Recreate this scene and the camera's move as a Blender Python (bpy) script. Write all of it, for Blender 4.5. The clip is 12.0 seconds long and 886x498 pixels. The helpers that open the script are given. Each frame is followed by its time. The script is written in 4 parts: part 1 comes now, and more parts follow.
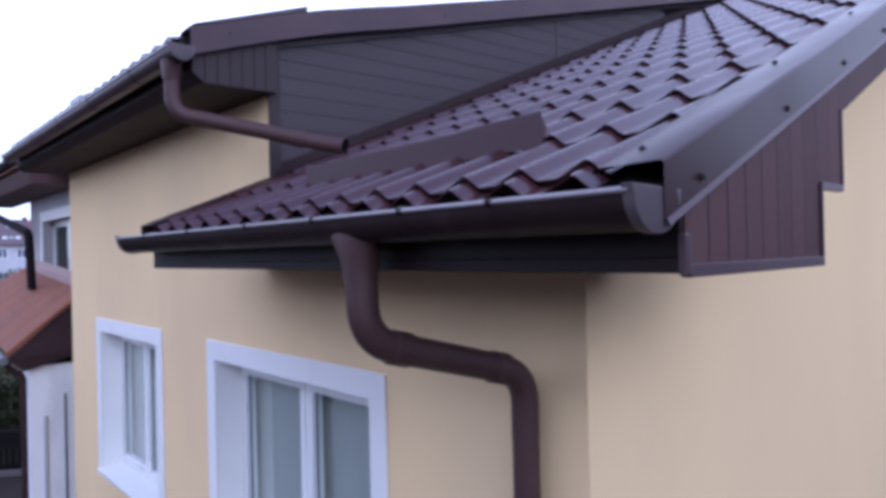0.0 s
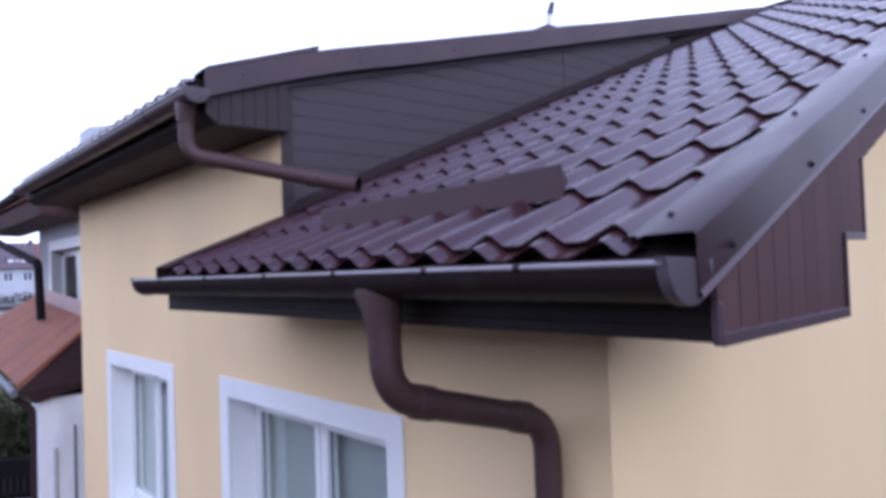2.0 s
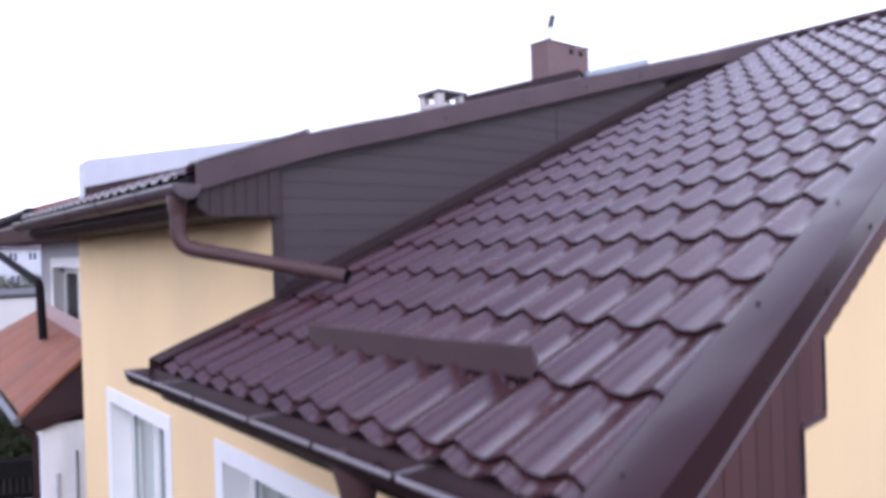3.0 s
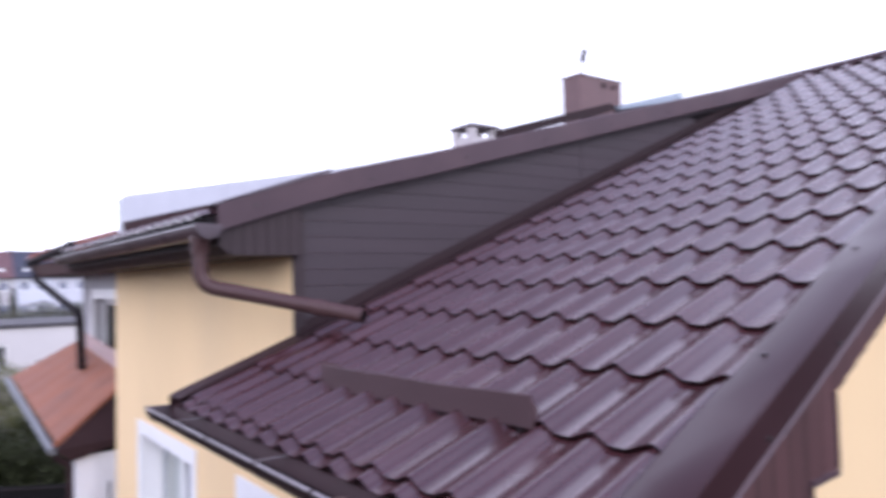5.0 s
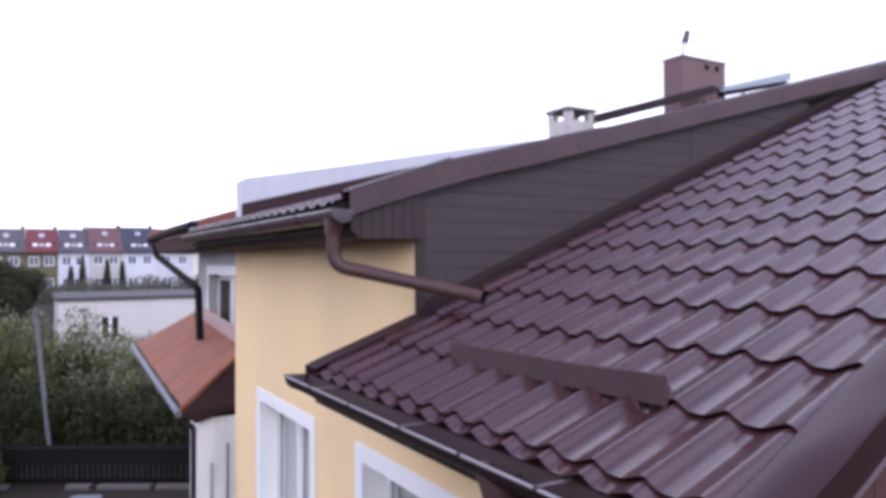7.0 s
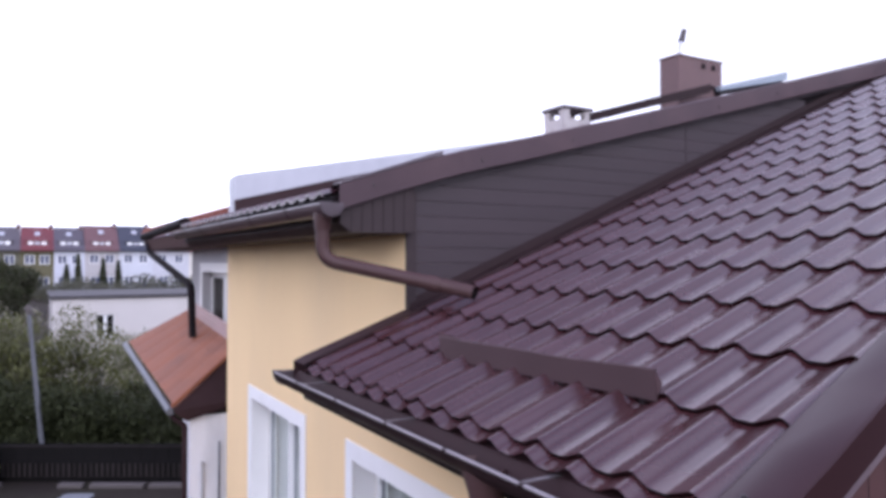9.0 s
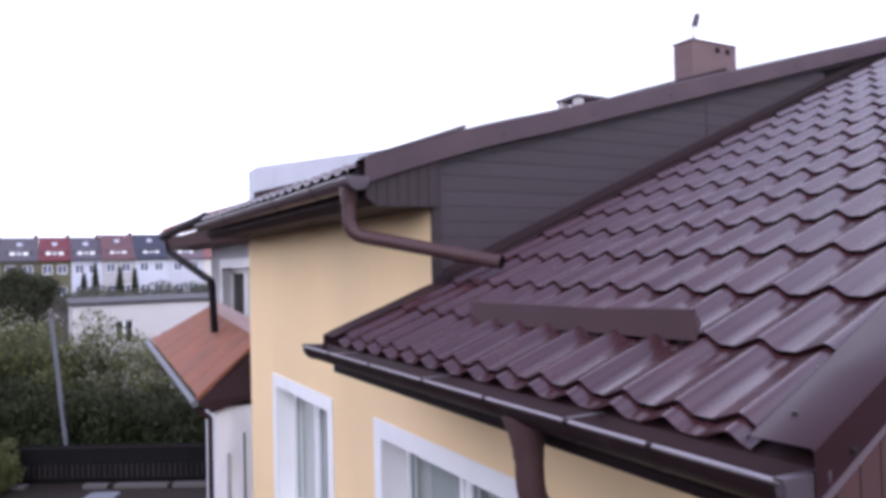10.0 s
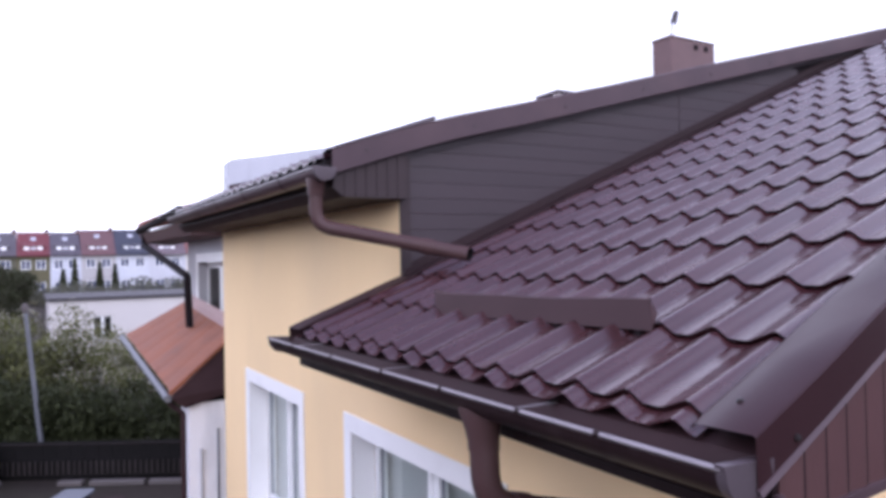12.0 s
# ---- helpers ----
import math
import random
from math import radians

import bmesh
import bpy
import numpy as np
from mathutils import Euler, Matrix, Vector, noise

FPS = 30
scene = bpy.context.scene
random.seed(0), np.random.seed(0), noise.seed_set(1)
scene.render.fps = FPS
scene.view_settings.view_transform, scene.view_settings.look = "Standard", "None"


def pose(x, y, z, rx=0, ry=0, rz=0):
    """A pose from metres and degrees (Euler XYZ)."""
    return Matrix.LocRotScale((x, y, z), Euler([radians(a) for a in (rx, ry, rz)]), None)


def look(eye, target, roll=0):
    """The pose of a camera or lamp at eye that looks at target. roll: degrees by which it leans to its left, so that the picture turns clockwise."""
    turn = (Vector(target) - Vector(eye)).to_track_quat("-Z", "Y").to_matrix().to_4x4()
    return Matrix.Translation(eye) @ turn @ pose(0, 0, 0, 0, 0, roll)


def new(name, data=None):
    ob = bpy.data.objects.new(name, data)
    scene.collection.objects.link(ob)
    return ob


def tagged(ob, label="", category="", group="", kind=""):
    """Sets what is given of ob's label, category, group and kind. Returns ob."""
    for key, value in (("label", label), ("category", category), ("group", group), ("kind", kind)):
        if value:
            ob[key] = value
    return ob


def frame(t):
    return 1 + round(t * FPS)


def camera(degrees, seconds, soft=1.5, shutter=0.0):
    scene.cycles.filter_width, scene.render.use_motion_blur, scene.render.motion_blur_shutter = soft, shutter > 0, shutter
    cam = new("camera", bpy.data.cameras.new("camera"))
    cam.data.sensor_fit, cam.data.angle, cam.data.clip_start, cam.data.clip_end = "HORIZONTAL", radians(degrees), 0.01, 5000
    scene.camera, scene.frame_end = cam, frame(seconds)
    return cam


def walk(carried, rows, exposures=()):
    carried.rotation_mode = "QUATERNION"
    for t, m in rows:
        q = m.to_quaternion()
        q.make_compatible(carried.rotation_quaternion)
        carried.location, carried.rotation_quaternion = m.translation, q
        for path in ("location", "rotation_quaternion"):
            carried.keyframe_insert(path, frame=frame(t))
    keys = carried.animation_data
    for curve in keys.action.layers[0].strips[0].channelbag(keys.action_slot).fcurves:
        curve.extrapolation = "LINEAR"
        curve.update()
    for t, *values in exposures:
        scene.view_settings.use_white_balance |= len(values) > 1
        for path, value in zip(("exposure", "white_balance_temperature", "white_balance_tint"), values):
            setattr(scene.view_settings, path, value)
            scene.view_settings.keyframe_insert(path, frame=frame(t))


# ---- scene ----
import functools

cam = camera(64.0, 12.0, soft=3.9, shutter=0.5)
# seconds, eye, yaw, pitch, roll
PATH = [
    (0, -1.120, -0.664, 3.945, -40.43, 0.23, -1.26),
    (0.5, -1.161, -0.663, 3.936, -39.99, 0.28, -0.89),
    (1, -1.185, -0.657, 3.935, -39.91, 0.41, -0.77),
    (1.5, -1.176, -0.652, 3.941, -39.94, 0.41, -0.29),
    (2, -1.154, -0.635, 4.042, -40.14, 1.63, -1.97),
    (2.5, -1.138, -0.674, 4.257, -39.75, 0.09, -2.56),
    (3, -1.123, -0.750, 4.582, -39.78, -0.14, -1.63),
    (3.2, -1.108, -0.753, 4.697, -39.99, 0.26, -0.92),
    (4.8, -1.054, -0.875, 4.682, -42.85, -1.45, -1.72),
    (5, -1.043, -0.821, 4.626, -36.72, 2.39, -1.32),
    (5.5, -1.200, -0.876, 4.613, -30.27, 0.66, -2.17),
    (6, -1.272, -0.895, 4.625, -29.65, -0.64, -0.55),
    (6.5, -1.310, -0.892, 4.648, -29.94, 1.02, -0.25),
    (8.5, -1.229, -0.852, 4.611, -30.10, 0.57, -0.33),
    (9, -1.244, -0.854, 4.613, -30.20, 0.98, -0.01),
    (9.5, -1.270, -0.833, 4.555, -29.80, -0.06, -0.78),
    (10, -1.314, -0.832, 4.454, -29.17, 1.16, -1.35),
    (10.5, -1.315, -0.831, 4.399, -29.05, 1.18, -1.28),
    (11, -1.290, -0.832, 4.387, -29.44, 0.90, -1.24),
    (11.5, -1.255, -0.849, 4.400, -29.95, 0.48, -0.04),
    (12, -1.225, -0.846, 4.427, -30.43, 0.89, -1.12),
]
walk(cam, [(t, pose(x, y, z, 90 + pitch, 0, yaw) @ pose(0, 0, 0, 0, 0, roll)) for t, x, y, z, yaw, pitch, roll in PATH],
     exposures=[(0.0, -0.52, 4950, 13), (1.5, -0.50, 5020, 13), (2.1, -0.31, 5120, 12), (2.5, -0.07, 5280, 12), (3.0, 0.06, 5600, 11), (5.0, 0.08, 5750, 12), (5.5, -0.05, 5780, 12), (6.0, -0.14, 5780, 12), (9.5, -0.13, 5750, 12), (12.0, -0.05, 5700, 13)])

# ---- sky and light: a bright overcast day ----
world = bpy.data.worlds.new("overcast_sky")
scene.world = world
world.use_nodes = True
wn = world.node_tree
wn.nodes.clear()
w_out = wn.nodes.new("ShaderNodeOutputWorld")
w_bg = wn.nodes.new("ShaderNodeBackground")
w_sky = wn.nodes.new("ShaderNodeTexSky")
w_sky.sky_type = "NISHITA"
w_sky.sun_disc = False
w_sky.sun_elevation = radians(22.5)
w_sky.sun_rotation = radians(201)
w_mul = wn.nodes.new("ShaderNodeMix")
w_mul.data_type = "RGBA"
w_mul.blend_type = "MULTIPLY"
w_mul.inputs[0].default_value = 1.0
w_mul.inputs[7].default_value = (0.1, 0.1, 0.1, 1)
w_mix = wn.nodes.new("ShaderNodeMix")
w_mix.data_type = "RGBA"
w_mix.inputs[0].default_value = 0.9
w_co = wn.nodes.new("ShaderNodeTexCoord")
w_map = wn.nodes.new("ShaderNodeMapping")
w_map.inputs["Scale"].default_value = (1.0, 1.0, 3.0)
w_noise = wn.nodes.new("ShaderNodeTexNoise")
w_noise.inputs["Scale"].default_value = 2.6
w_noise.inputs["Detail"].default_value = 4.0
w_noise.inputs["Roughness"].default_value = 0.55
w_ramp = wn.nodes.new("ShaderNodeValToRGB")
w_ramp.color_ramp.elements[0].position = 0.36
w_ramp.color_ramp.elements[0].color = (0.74, 0.73, 0.80, 1)
w_ramp.color_ramp.elements[1].position = 0.56
w_ramp.color_ramp.elements[1].color = (1.55, 1.54, 1.72, 1)
wn.links.new(w_co.outputs["Generated"], w_map.inputs["Vector"])
wn.links.new(w_map.outputs["Vector"], w_noise.inputs["Vector"])
wn.links.new(w_noise.outputs["Fac"], w_ramp.inputs["Fac"])
wn.links.new(w_sky.outputs["Color"], w_mul.inputs[6])
wn.links.new(w_mul.outputs[2], w_mix.inputs[6])
wn.links.new(w_ramp.outputs["Color"], w_mix.inputs[7])
w_sep = wn.nodes.new("ShaderNodeSeparateXYZ")
w_grad = wn.nodes.new("ShaderNodeValToRGB")
w_grad.color_ramp.elements[0].position = 0.0
w_grad.color_ramp.elements[0].color = (1.12, 1.08, 1.08, 1)
w_grad.color_ramp.elements[1].position = 1.0
w_grad.color_ramp.elements[1].color = (0.36, 0.36, 0.50, 1)
w_mid = w_grad.color_ramp.elements.new(0.50)
w_mid.color = (1.26, 1.19, 1.22, 1)
w_high = w_grad.color_ramp.elements.new(0.80)
w_high.color = (0.78, 0.76, 0.90, 1)
wn.links.new(w_co.outputs["Generated"], w_sep.inputs[0])
wn.links.new(w_sep.outputs["Z"], w_grad.inputs["Fac"])
w_over = wn.nodes.new("ShaderNodeMix")
w_over.data_type = "RGBA"
w_over.blend_type = "MULTIPLY"
w_over.inputs[0].default_value = 1.0
wn.links.new(w_mix.outputs[2], w_over.inputs[6])
wn.links.new(w_grad.outputs["Color"], w_over.inputs[7])
# an overcast sky is brighter on the side of the veiled sun
w_dot = wn.nodes.new("ShaderNodeVectorMath")
w_dot.operation = "DOT_PRODUCT"
w_dot.inputs[1].default_value = (-0.362, -0.932, 0.0)
w_side = wn.nodes.new("ShaderNodeMapRange")
w_side.inputs["From Min"].default_value = -1.0
w_side.inputs["From Max"].default_value = 1.0
w_side.inputs["To Min"].default_value = 1.02
w_side.inputs["To Max"].default_value = 1.14
w_last = wn.nodes.new("ShaderNodeVectorMath")
w_last.operation = "SCALE"
wn.links.new(w_co.outputs["Generated"], w_dot.inputs[0])
wn.links.new(w_dot.outputs["Value"], w_side.inputs["Value"])
wn.links.new(w_over.outputs[2], w_last.inputs[0])
wn.links.new(w_side.outputs["Result"], w_last.inputs["Scale"])
wn.links.new(w_last.outputs["Vector"], w_bg.inputs["Color"])
w_bg.inputs["Strength"].default_value = 1.62
wn.links.new(w_bg.outputs["Background"], w_out.inputs["Surface"])

sun = new("sun", bpy.data.lights.new("sun", "SUN"))
sun.data.energy = 0.80
sun.data.angle = radians(25)
sun.data.color = (1.0, 0.96, 0.9)
sun.matrix_world = look((-7, -18, 8), (0, 0, 0))


# ---- materials ----
def material(name, base, rough=0.6, metal=0.0, var=0.15, scale=6.0, fine=80.0, bump=0.15, bump_scale=0.0, spec=0.5,
             stain=None, stain_scale=1.2, stain_lo=0.5, stain_hi=0.75, random_amount=0.0, island=False, stretch=(1, 1, 1), coat=0.0):
    """A surface with large and fine variation, stains and fine relief."""
    m = bpy.data.materials.new(name)
    m.use_nodes = True
    nt = m.node_tree
    b = nt.nodes["Principled BSDF"]
    mp = nt.nodes.new("ShaderNodeMapping")
    mp.inputs["Scale"].default_value = stretch
    geo = nt.nodes.new("ShaderNodeNewGeometry")
    nt.links.new(geo.outputs["Position"], mp.inputs["Vector"])

    def noise_node(sc, detail=4.0):
        n = nt.nodes.new("ShaderNodeTexNoise")
        n.inputs["Scale"].default_value = sc
        n.inputs["Detail"].default_value = detail
        nt.links.new(mp.outputs["Vector"], n.inputs["Vector"])
        return n

    big, small = noise_node(scale), noise_node(fine, 6.0)
    add = nt.nodes.new("ShaderNodeMath")
    add.operation = "MULTIPLY_ADD"
    nt.links.new(big.outputs["Fac"], add.inputs[0])
    add.inputs[1].default_value = 0.65
    sm = nt.nodes.new("ShaderNodeMath")
    sm.operation = "MULTIPLY"
    sm.inputs[1].default_value = 0.35
    nt.links.new(small.outputs["Fac"], sm.inputs[0])
    nt.links.new(sm.outputs[0], add.inputs[2])
    value = add.outputs[0]
    if random_amount:
        info = nt.nodes.new("ShaderNodeNewGeometry" if island else "ShaderNodeObjectInfo")
        rnd = nt.nodes.new("ShaderNodeMath")
        rnd.operation = "MULTIPLY_ADD"
        nt.links.new(info.outputs["Random Per Island" if island else "Random"], rnd.inputs[0])
        rnd.inputs[1].default_value = random_amount
        nt.links.new(value, rnd.inputs[2])
        sub = nt.nodes.new("ShaderNodeMath")
        sub.operation = "SUBTRACT"
        nt.links.new(rnd.outputs[0], sub.inputs[0])
        sub.inputs[1].default_value = random_amount / 2
        value = sub.outputs[0]
    ramp = nt.nodes.new("ShaderNodeValToRGB")
    ramp.color_ramp.elements[0].position = 0.25
    ramp.color_ramp.elements[1].position = 0.75
    ramp.color_ramp.elements[0].color = (*[c * (1 - var) for c in base], 1)
    ramp.color_ramp.elements[1].color = (*[min(1, c * (1 + var)) for c in base], 1)
    nt.links.new(value, ramp.inputs["Fac"])
    colour = ramp.outputs["Color"]
    if stain:
        sn = noise_node(stain_scale, 5.0)
        sr = nt.nodes.new("ShaderNodeMapRange")
        sr.inputs["From Min"].default_value = stain_lo
        sr.inputs["From Max"].default_value = stain_hi
        nt.links.new(sn.outputs["Fac"], sr.inputs["Value"])
        mx = nt.nodes.new("ShaderNodeMix")
        mx.data_type = "RGBA"
        nt.links.new(sr.outputs["Result"], mx.inputs[0])
        nt.links.new(colour, mx.inputs[6])
        mx.inputs[7].default_value = (*stain, 1)
        colour = mx.outputs[2]
    nt.links.new(colour, b.inputs["Base Color"])
    rr = nt.nodes.new("ShaderNodeMapRange")
    rr.inputs["To Min"].default_value = max(0.02, rough - 0.08)
    rr.inputs["To Max"].default_value = min(1.0, rough + 0.1)
    nt.links.new(big.outputs["Fac"], rr.inputs["Value"])
    nt.links.new(rr.outputs["Result"], b.inputs["Roughness"])
    b.inputs["Metallic"].default_value = metal
    b.inputs["Specular IOR Level"].default_value = spec
    b.inputs["Coat Weight"].default_value = coat
    if bump:
        bp = nt.nodes.new("ShaderNodeBump")
        bp.inputs["Strength"].default_value = bump
        bp.inputs["Distance"].default_value = 0.004
        bn = noise_node(bump_scale or fine, 3.0)
        nt.links.new(bn.outputs["Fac"], bp.inputs["Height"])
        nt.links.new(bp.outputs["Normal"], b.inputs["Normal"])
    return m


def glass(name, tint=(0.9, 0.94, 0.95), ior=1.45):
    m = bpy.data.materials.new(name)
    m.use_nodes = True
    b = m.node_tree.nodes["Principled BSDF"]
    b.inputs["Base Color"].default_value = (*tint, 1)
    b.inputs["Roughness"].default_value = 0.03
    b.inputs["Transmission Weight"].default_value = 1.0
    b.inputs["IOR"].default_value = ior
    return m


M_TILE = material("brown_metal_tile", (0.045, 0.0150, 0.0165), rough=0.25, var=0.22, scale=5, fine=160, bump=0.05, spec=0.82, stain=(0.058, 0.024, 0.029), stain_scale=3.0, stain_lo=0.55, stain_hi=0.85, random_amount=0.10)
M_TILE2 = material("brown_metal_tile_upper", (0.056, 0.024, 0.032), rough=0.25, var=0.16, scale=5, fine=160, bump=0.10)
M_FLASH = material("brown_coated_sheet", (0.033, 0.0150, 0.0170), spec=0.17, rough=0.30, var=0.14, scale=3, fine=140, bump=0.05, stain=(0.038, 0.023, 0.026), stain_scale=4.0, stain_lo=0.6, stain_hi=0.85)
# paler copy of the verge sheet: sky sheen put into colour; also trims
M_BARGE = material("sky_sheen_and_trim_brown", (0.068, 0.044, 0.050), spec=0.2, rough=0.35, var=0.16, scale=2.5, fine=140, bump=0.06, stain=(0.095, 0.060, 0.064), stain_scale=2.0, stain_lo=0.5, stain_hi=0.8)
M_GUTTER = material("brown_gutter_plastic", (0.021, 0.0115, 0.0125), spec=0.12, rough=0.5, var=0.14, scale=6, fine=120, bump=0.04, stain=(0.05, 0.034, 0.034), stain_scale=7.0, stain_lo=0.6, stain_hi=0.85)
M_DRIP = material("dull_brown_drip_sheet", (0.036, 0.019, 0.021), spec=0.12, rough=0.6, var=0.2, scale=6, fine=120, bump=0.06, stain=(0.05, 0.032, 0.032), stain_scale=6.0, stain_lo=0.6, stain_hi=0.85)
M_PIPE = material("brown_pipe_plastic", (0.064, 0.033, 0.032), spec=0.3, rough=0.5, var=0.16, scale=5, fine=110, bump=0.05, stain=(0.09, 0.058, 0.053), stain_scale=6.0, stain_lo=0.6, stain_hi=0.85)
M_LIP = material("bright_worn_lip", (0.24, 0.215, 0.225), rough=0.33, metal=0.65, var=0.2, scale=8, fine=60, bump=0.05)
M_CLAD = material("grey_brown_cladding", (0.039, 0.026, 0.030), rough=0.55, var=0.14, scale=3, fine=60, bump=0.12, random_amount=0.15, stretch=(0.4, 1, 3))
M_BOARD = material("brown_soffit_board", (0.076, 0.036, 0.035), spec=0.3, rough=0.6, var=0.18, scale=4, fine=50, bump=0.12, random_amount=0.35, stretch=(3, 3, 0.5))
# board brown darkened for the shaded dormer underside; also apron flashing and plank
M_SOFFIT = material("dark_brown_and_underside_shade", (0.024, 0.013, 0.014), spec=0.15, rough=0.65, var=0.18, scale=4, fine=50, bump=0.12)
# near-black brown, also used as painted shade in joints, openings and rooms
M_DARK = material("dark_brown_and_shade", (0.010, 0.007, 0.008), spec=0.12, rough=0.8, var=0.2, scale=4, fine=60, bump=0.1)
# made near-black: the gutter's shade is put into the fascia's brown
M_FASCIA = material("shade_dark_fascia_sheet", (0.014, 0.0075, 0.008), spec=0.15, rough=0.5, var=0.2, scale=3, fine=60, bump=0.06)
M_CORNER = material("dull_brown_corner_trim", (0.040, 0.028, 0.029), spec=0.25, rough=0.6, var=0.15, scale=4, fine=60, bump=0.08)
M_GUARD = material("brown_guard_sheet", (0.064, 0.037, 0.040), spec=0.3, rough=0.55, var=0.12, scale=4, fine=120, bump=0.05)
# lightened grey-brown: sky sheen painted on gutter caps; also lapped sheet, chimney slab
M_CAP = material("pale_grey_and_cap_sheen", (0.084, 0.066, 0.074), spec=0.35, rough=0.45, var=0.14, scale=8, fine=120, bump=0.04, stain=(0.060, 0.044, 0.047), stain_scale=9.0, stain_lo=0.55, stain_hi=0.85)
M_SCREW = material("screw_metal", (0.06, 0.05, 0.05), rough=0.4, metal=0.6, bump=0)
M_RENDER = material("cream_yellow_render", (0.83, 0.625, 0.352), rough=0.9, var=0.06, scale=1.4, fine=240, bump=0.5, bump_scale=260, spec=0.2, stretch=(1, 1, 0.4), stain=(0.74, 0.57, 0.34), stain_scale=1.1, stain_lo=0.5, stain_hi=0.85)
M_TRIM = material("white_painted_surround", (0.81, 0.80, 0.785), rough=0.75, var=0.04, scale=2, fine=150, bump=0.2, stain=(0.70, 0.69, 0.67), stain_scale=2.0, stain_lo=0.55, stain_hi=0.9)
M_PVC = material("white_window_plastic", (0.82, 0.82, 0.81), rough=0.3, var=0.02, scale=2, fine=90, bump=0.02)
M_GASKET = material("dark_blue_gasket", (0.05, 0.06, 0.12), rough=0.5, bump=0)
M_GLASS = glass("window_glass")
# dark tint paints the dim room into the pane; low IOR cuts sky sheen
M_GLASS2 = glass("dim_room_glass", (0.3, 0.28, 0.28), 1.12)
M_ROOM = material("room_curtain", (0.55, 0.57, 0.53), rough=0.9, var=0.03, scale=3, fine=30, bump=0.1, stretch=(1, 12, 0.3))
M_ZINC = material("galvanised_sheet", (0.47, 0.475, 0.51), rough=0.5, metal=0.4, var=0.1, scale=2, fine=60, bump=0.05, stain=(0.37, 0.375, 0.41), stain_scale=2.0, stain_lo=0.45, stain_hi=0.85, stretch=(1.3, 1, 0.6))
M_BRICK = material("chimney_brown_coat", (0.135, 0.085, 0.084), rough=0.8, var=0.14, scale=5, fine=60, bump=0.3)
M_CHIMNEY2 = material("white_chimney_render", (0.44, 0.41, 0.40), rough=0.85, var=0.12, scale=3, fine=60, bump=0.3, stain=(0.34, 0.30, 0.29), stain_scale=4)
M_STEEL = material("grey_flue_steel", (0.42, 0.42, 0.46), rough=0.35, metal=0.8, bump=0)
M_REDTILE = material("red_clay_tile", (0.240, 0.086, 0.044), rough=0.75, var=0.2, scale=3, fine=30, bump=0.3, stain=(0.19, 0.078, 0.048), stain_scale=2.2, random_amount=0.14)
M_REDTILE2 = material("dull_red_brown_tile", (0.20, 0.065, 0.045), rough=0.75, var=0.2, scale=3, fine=30, bump=0.3, random_amount=0.3)
M_FLASHING = material("faded_pink_flashing", (0.36, 0.24, 0.22), rough=0.6, var=0.15, scale=3, fine=40, bump=0.1)
# dark grey of the added unseen walls, also the garage roof felt
M_ENCLOSE = material("dark_blocker_and_felt", (0.055, 0.050, 0.052), rough=0.9, var=0.2, scale=1.0, fine=20, bump=0.2)
M_WHITEWALL = material("stained_white_wall", (0.80, 0.79, 0.82), rough=0.9, var=0.06, scale=1.5, fine=80, bump=0.3, stain=(0.48, 0.48, 0.50), stain_scale=1.8, stain_lo=0.52, stain_hi=0.75, stretch=(1, 1, 0.35))
M_GREYWALL = material("pale_grey_wall", (0.42, 0.41, 0.42), rough=0.9, var=0.08, scale=1.5, fine=80, bump=0.3)
M_GROUND = material("worn_grass_and_soil", (0.036, 0.029, 0.024), spec=0.1, rough=0.95, var=0.4, scale=0.5, fine=8, bump=0.4, bump_scale=12, stain=(0.028, 0.030, 0.018), stain_scale=0.25)
M_PAVE = material("grey_yard_paving", (0.046, 0.032, 0.030), spec=0.1, rough=0.9, var=0.2, scale=1.0, fine=30, bump=0.3)
M_FENCE = material("dark_stained_wood", (0.007, 0.006, 0.006), spec=0.2, rough=0.85, var=0.3, scale=3, fine=40, bump=0.2)
M_PICKET = material("weathered_picket", (0.028, 0.023, 0.022), rough=0.9, spec=0.2, var=0.3, scale=4, fine=40, bump=0.2, random_amount=0.4)
M_CONCRETE = material("pale_concrete", (0.11, 0.095, 0.09), rough=0.9, var=0.15, scale=1.5, fine=40, bump=0.3)
M_POLE = material("grey_painted_steel", (0.13, 0.135, 0.15), rough=0.5, var=0.15, scale=3, fine=40, bump=0.05)
M_BARK = material("tree_bark", (0.10, 0.075, 0.06), rough=0.95, var=0.3, scale=8, fine=60, bump=0.6)
M_LEAF = material("dark_green_leaves", (0.031, 0.036, 0.014), rough=0.75, spec=0.2, var=0.3, scale=0.7, fine=6, bump=0, random_amount=0.3, island=True)
M_LEAF2 = material("olive_spring_leaves", (0.095, 0.099, 0.034), rough=0.75, spec=0.2, var=0.3, scale=0.7, fine=6, bump=0, random_amount=0.3, island=True)
M_BLOSSOM = material("pale_blossom", (0.36, 0.34, 0.27), rough=0.8, var=0.25, scale=1.0, fine=8, bump=0, random_amount=0.5, island=True)
M_TWIG = material("brown_twigs", (0.085, 0.082, 0.052), rough=0.9, var=0.3, scale=2, fine=12, bump=0, random_amount=0.5, island=True)
M_HEDGE = material("grey_green_hedge", (0.085, 0.085, 0.060), rough=0.9, var=0.3, scale=1, fine=12, bump=0, random_amount=0.3, island=True)
M_PANEL = material("blue_grey_sheet", (0.24, 0.28, 0.32), rough=0.45, metal=0.2, var=0.12, scale=2, fine=40, bump=0.05)
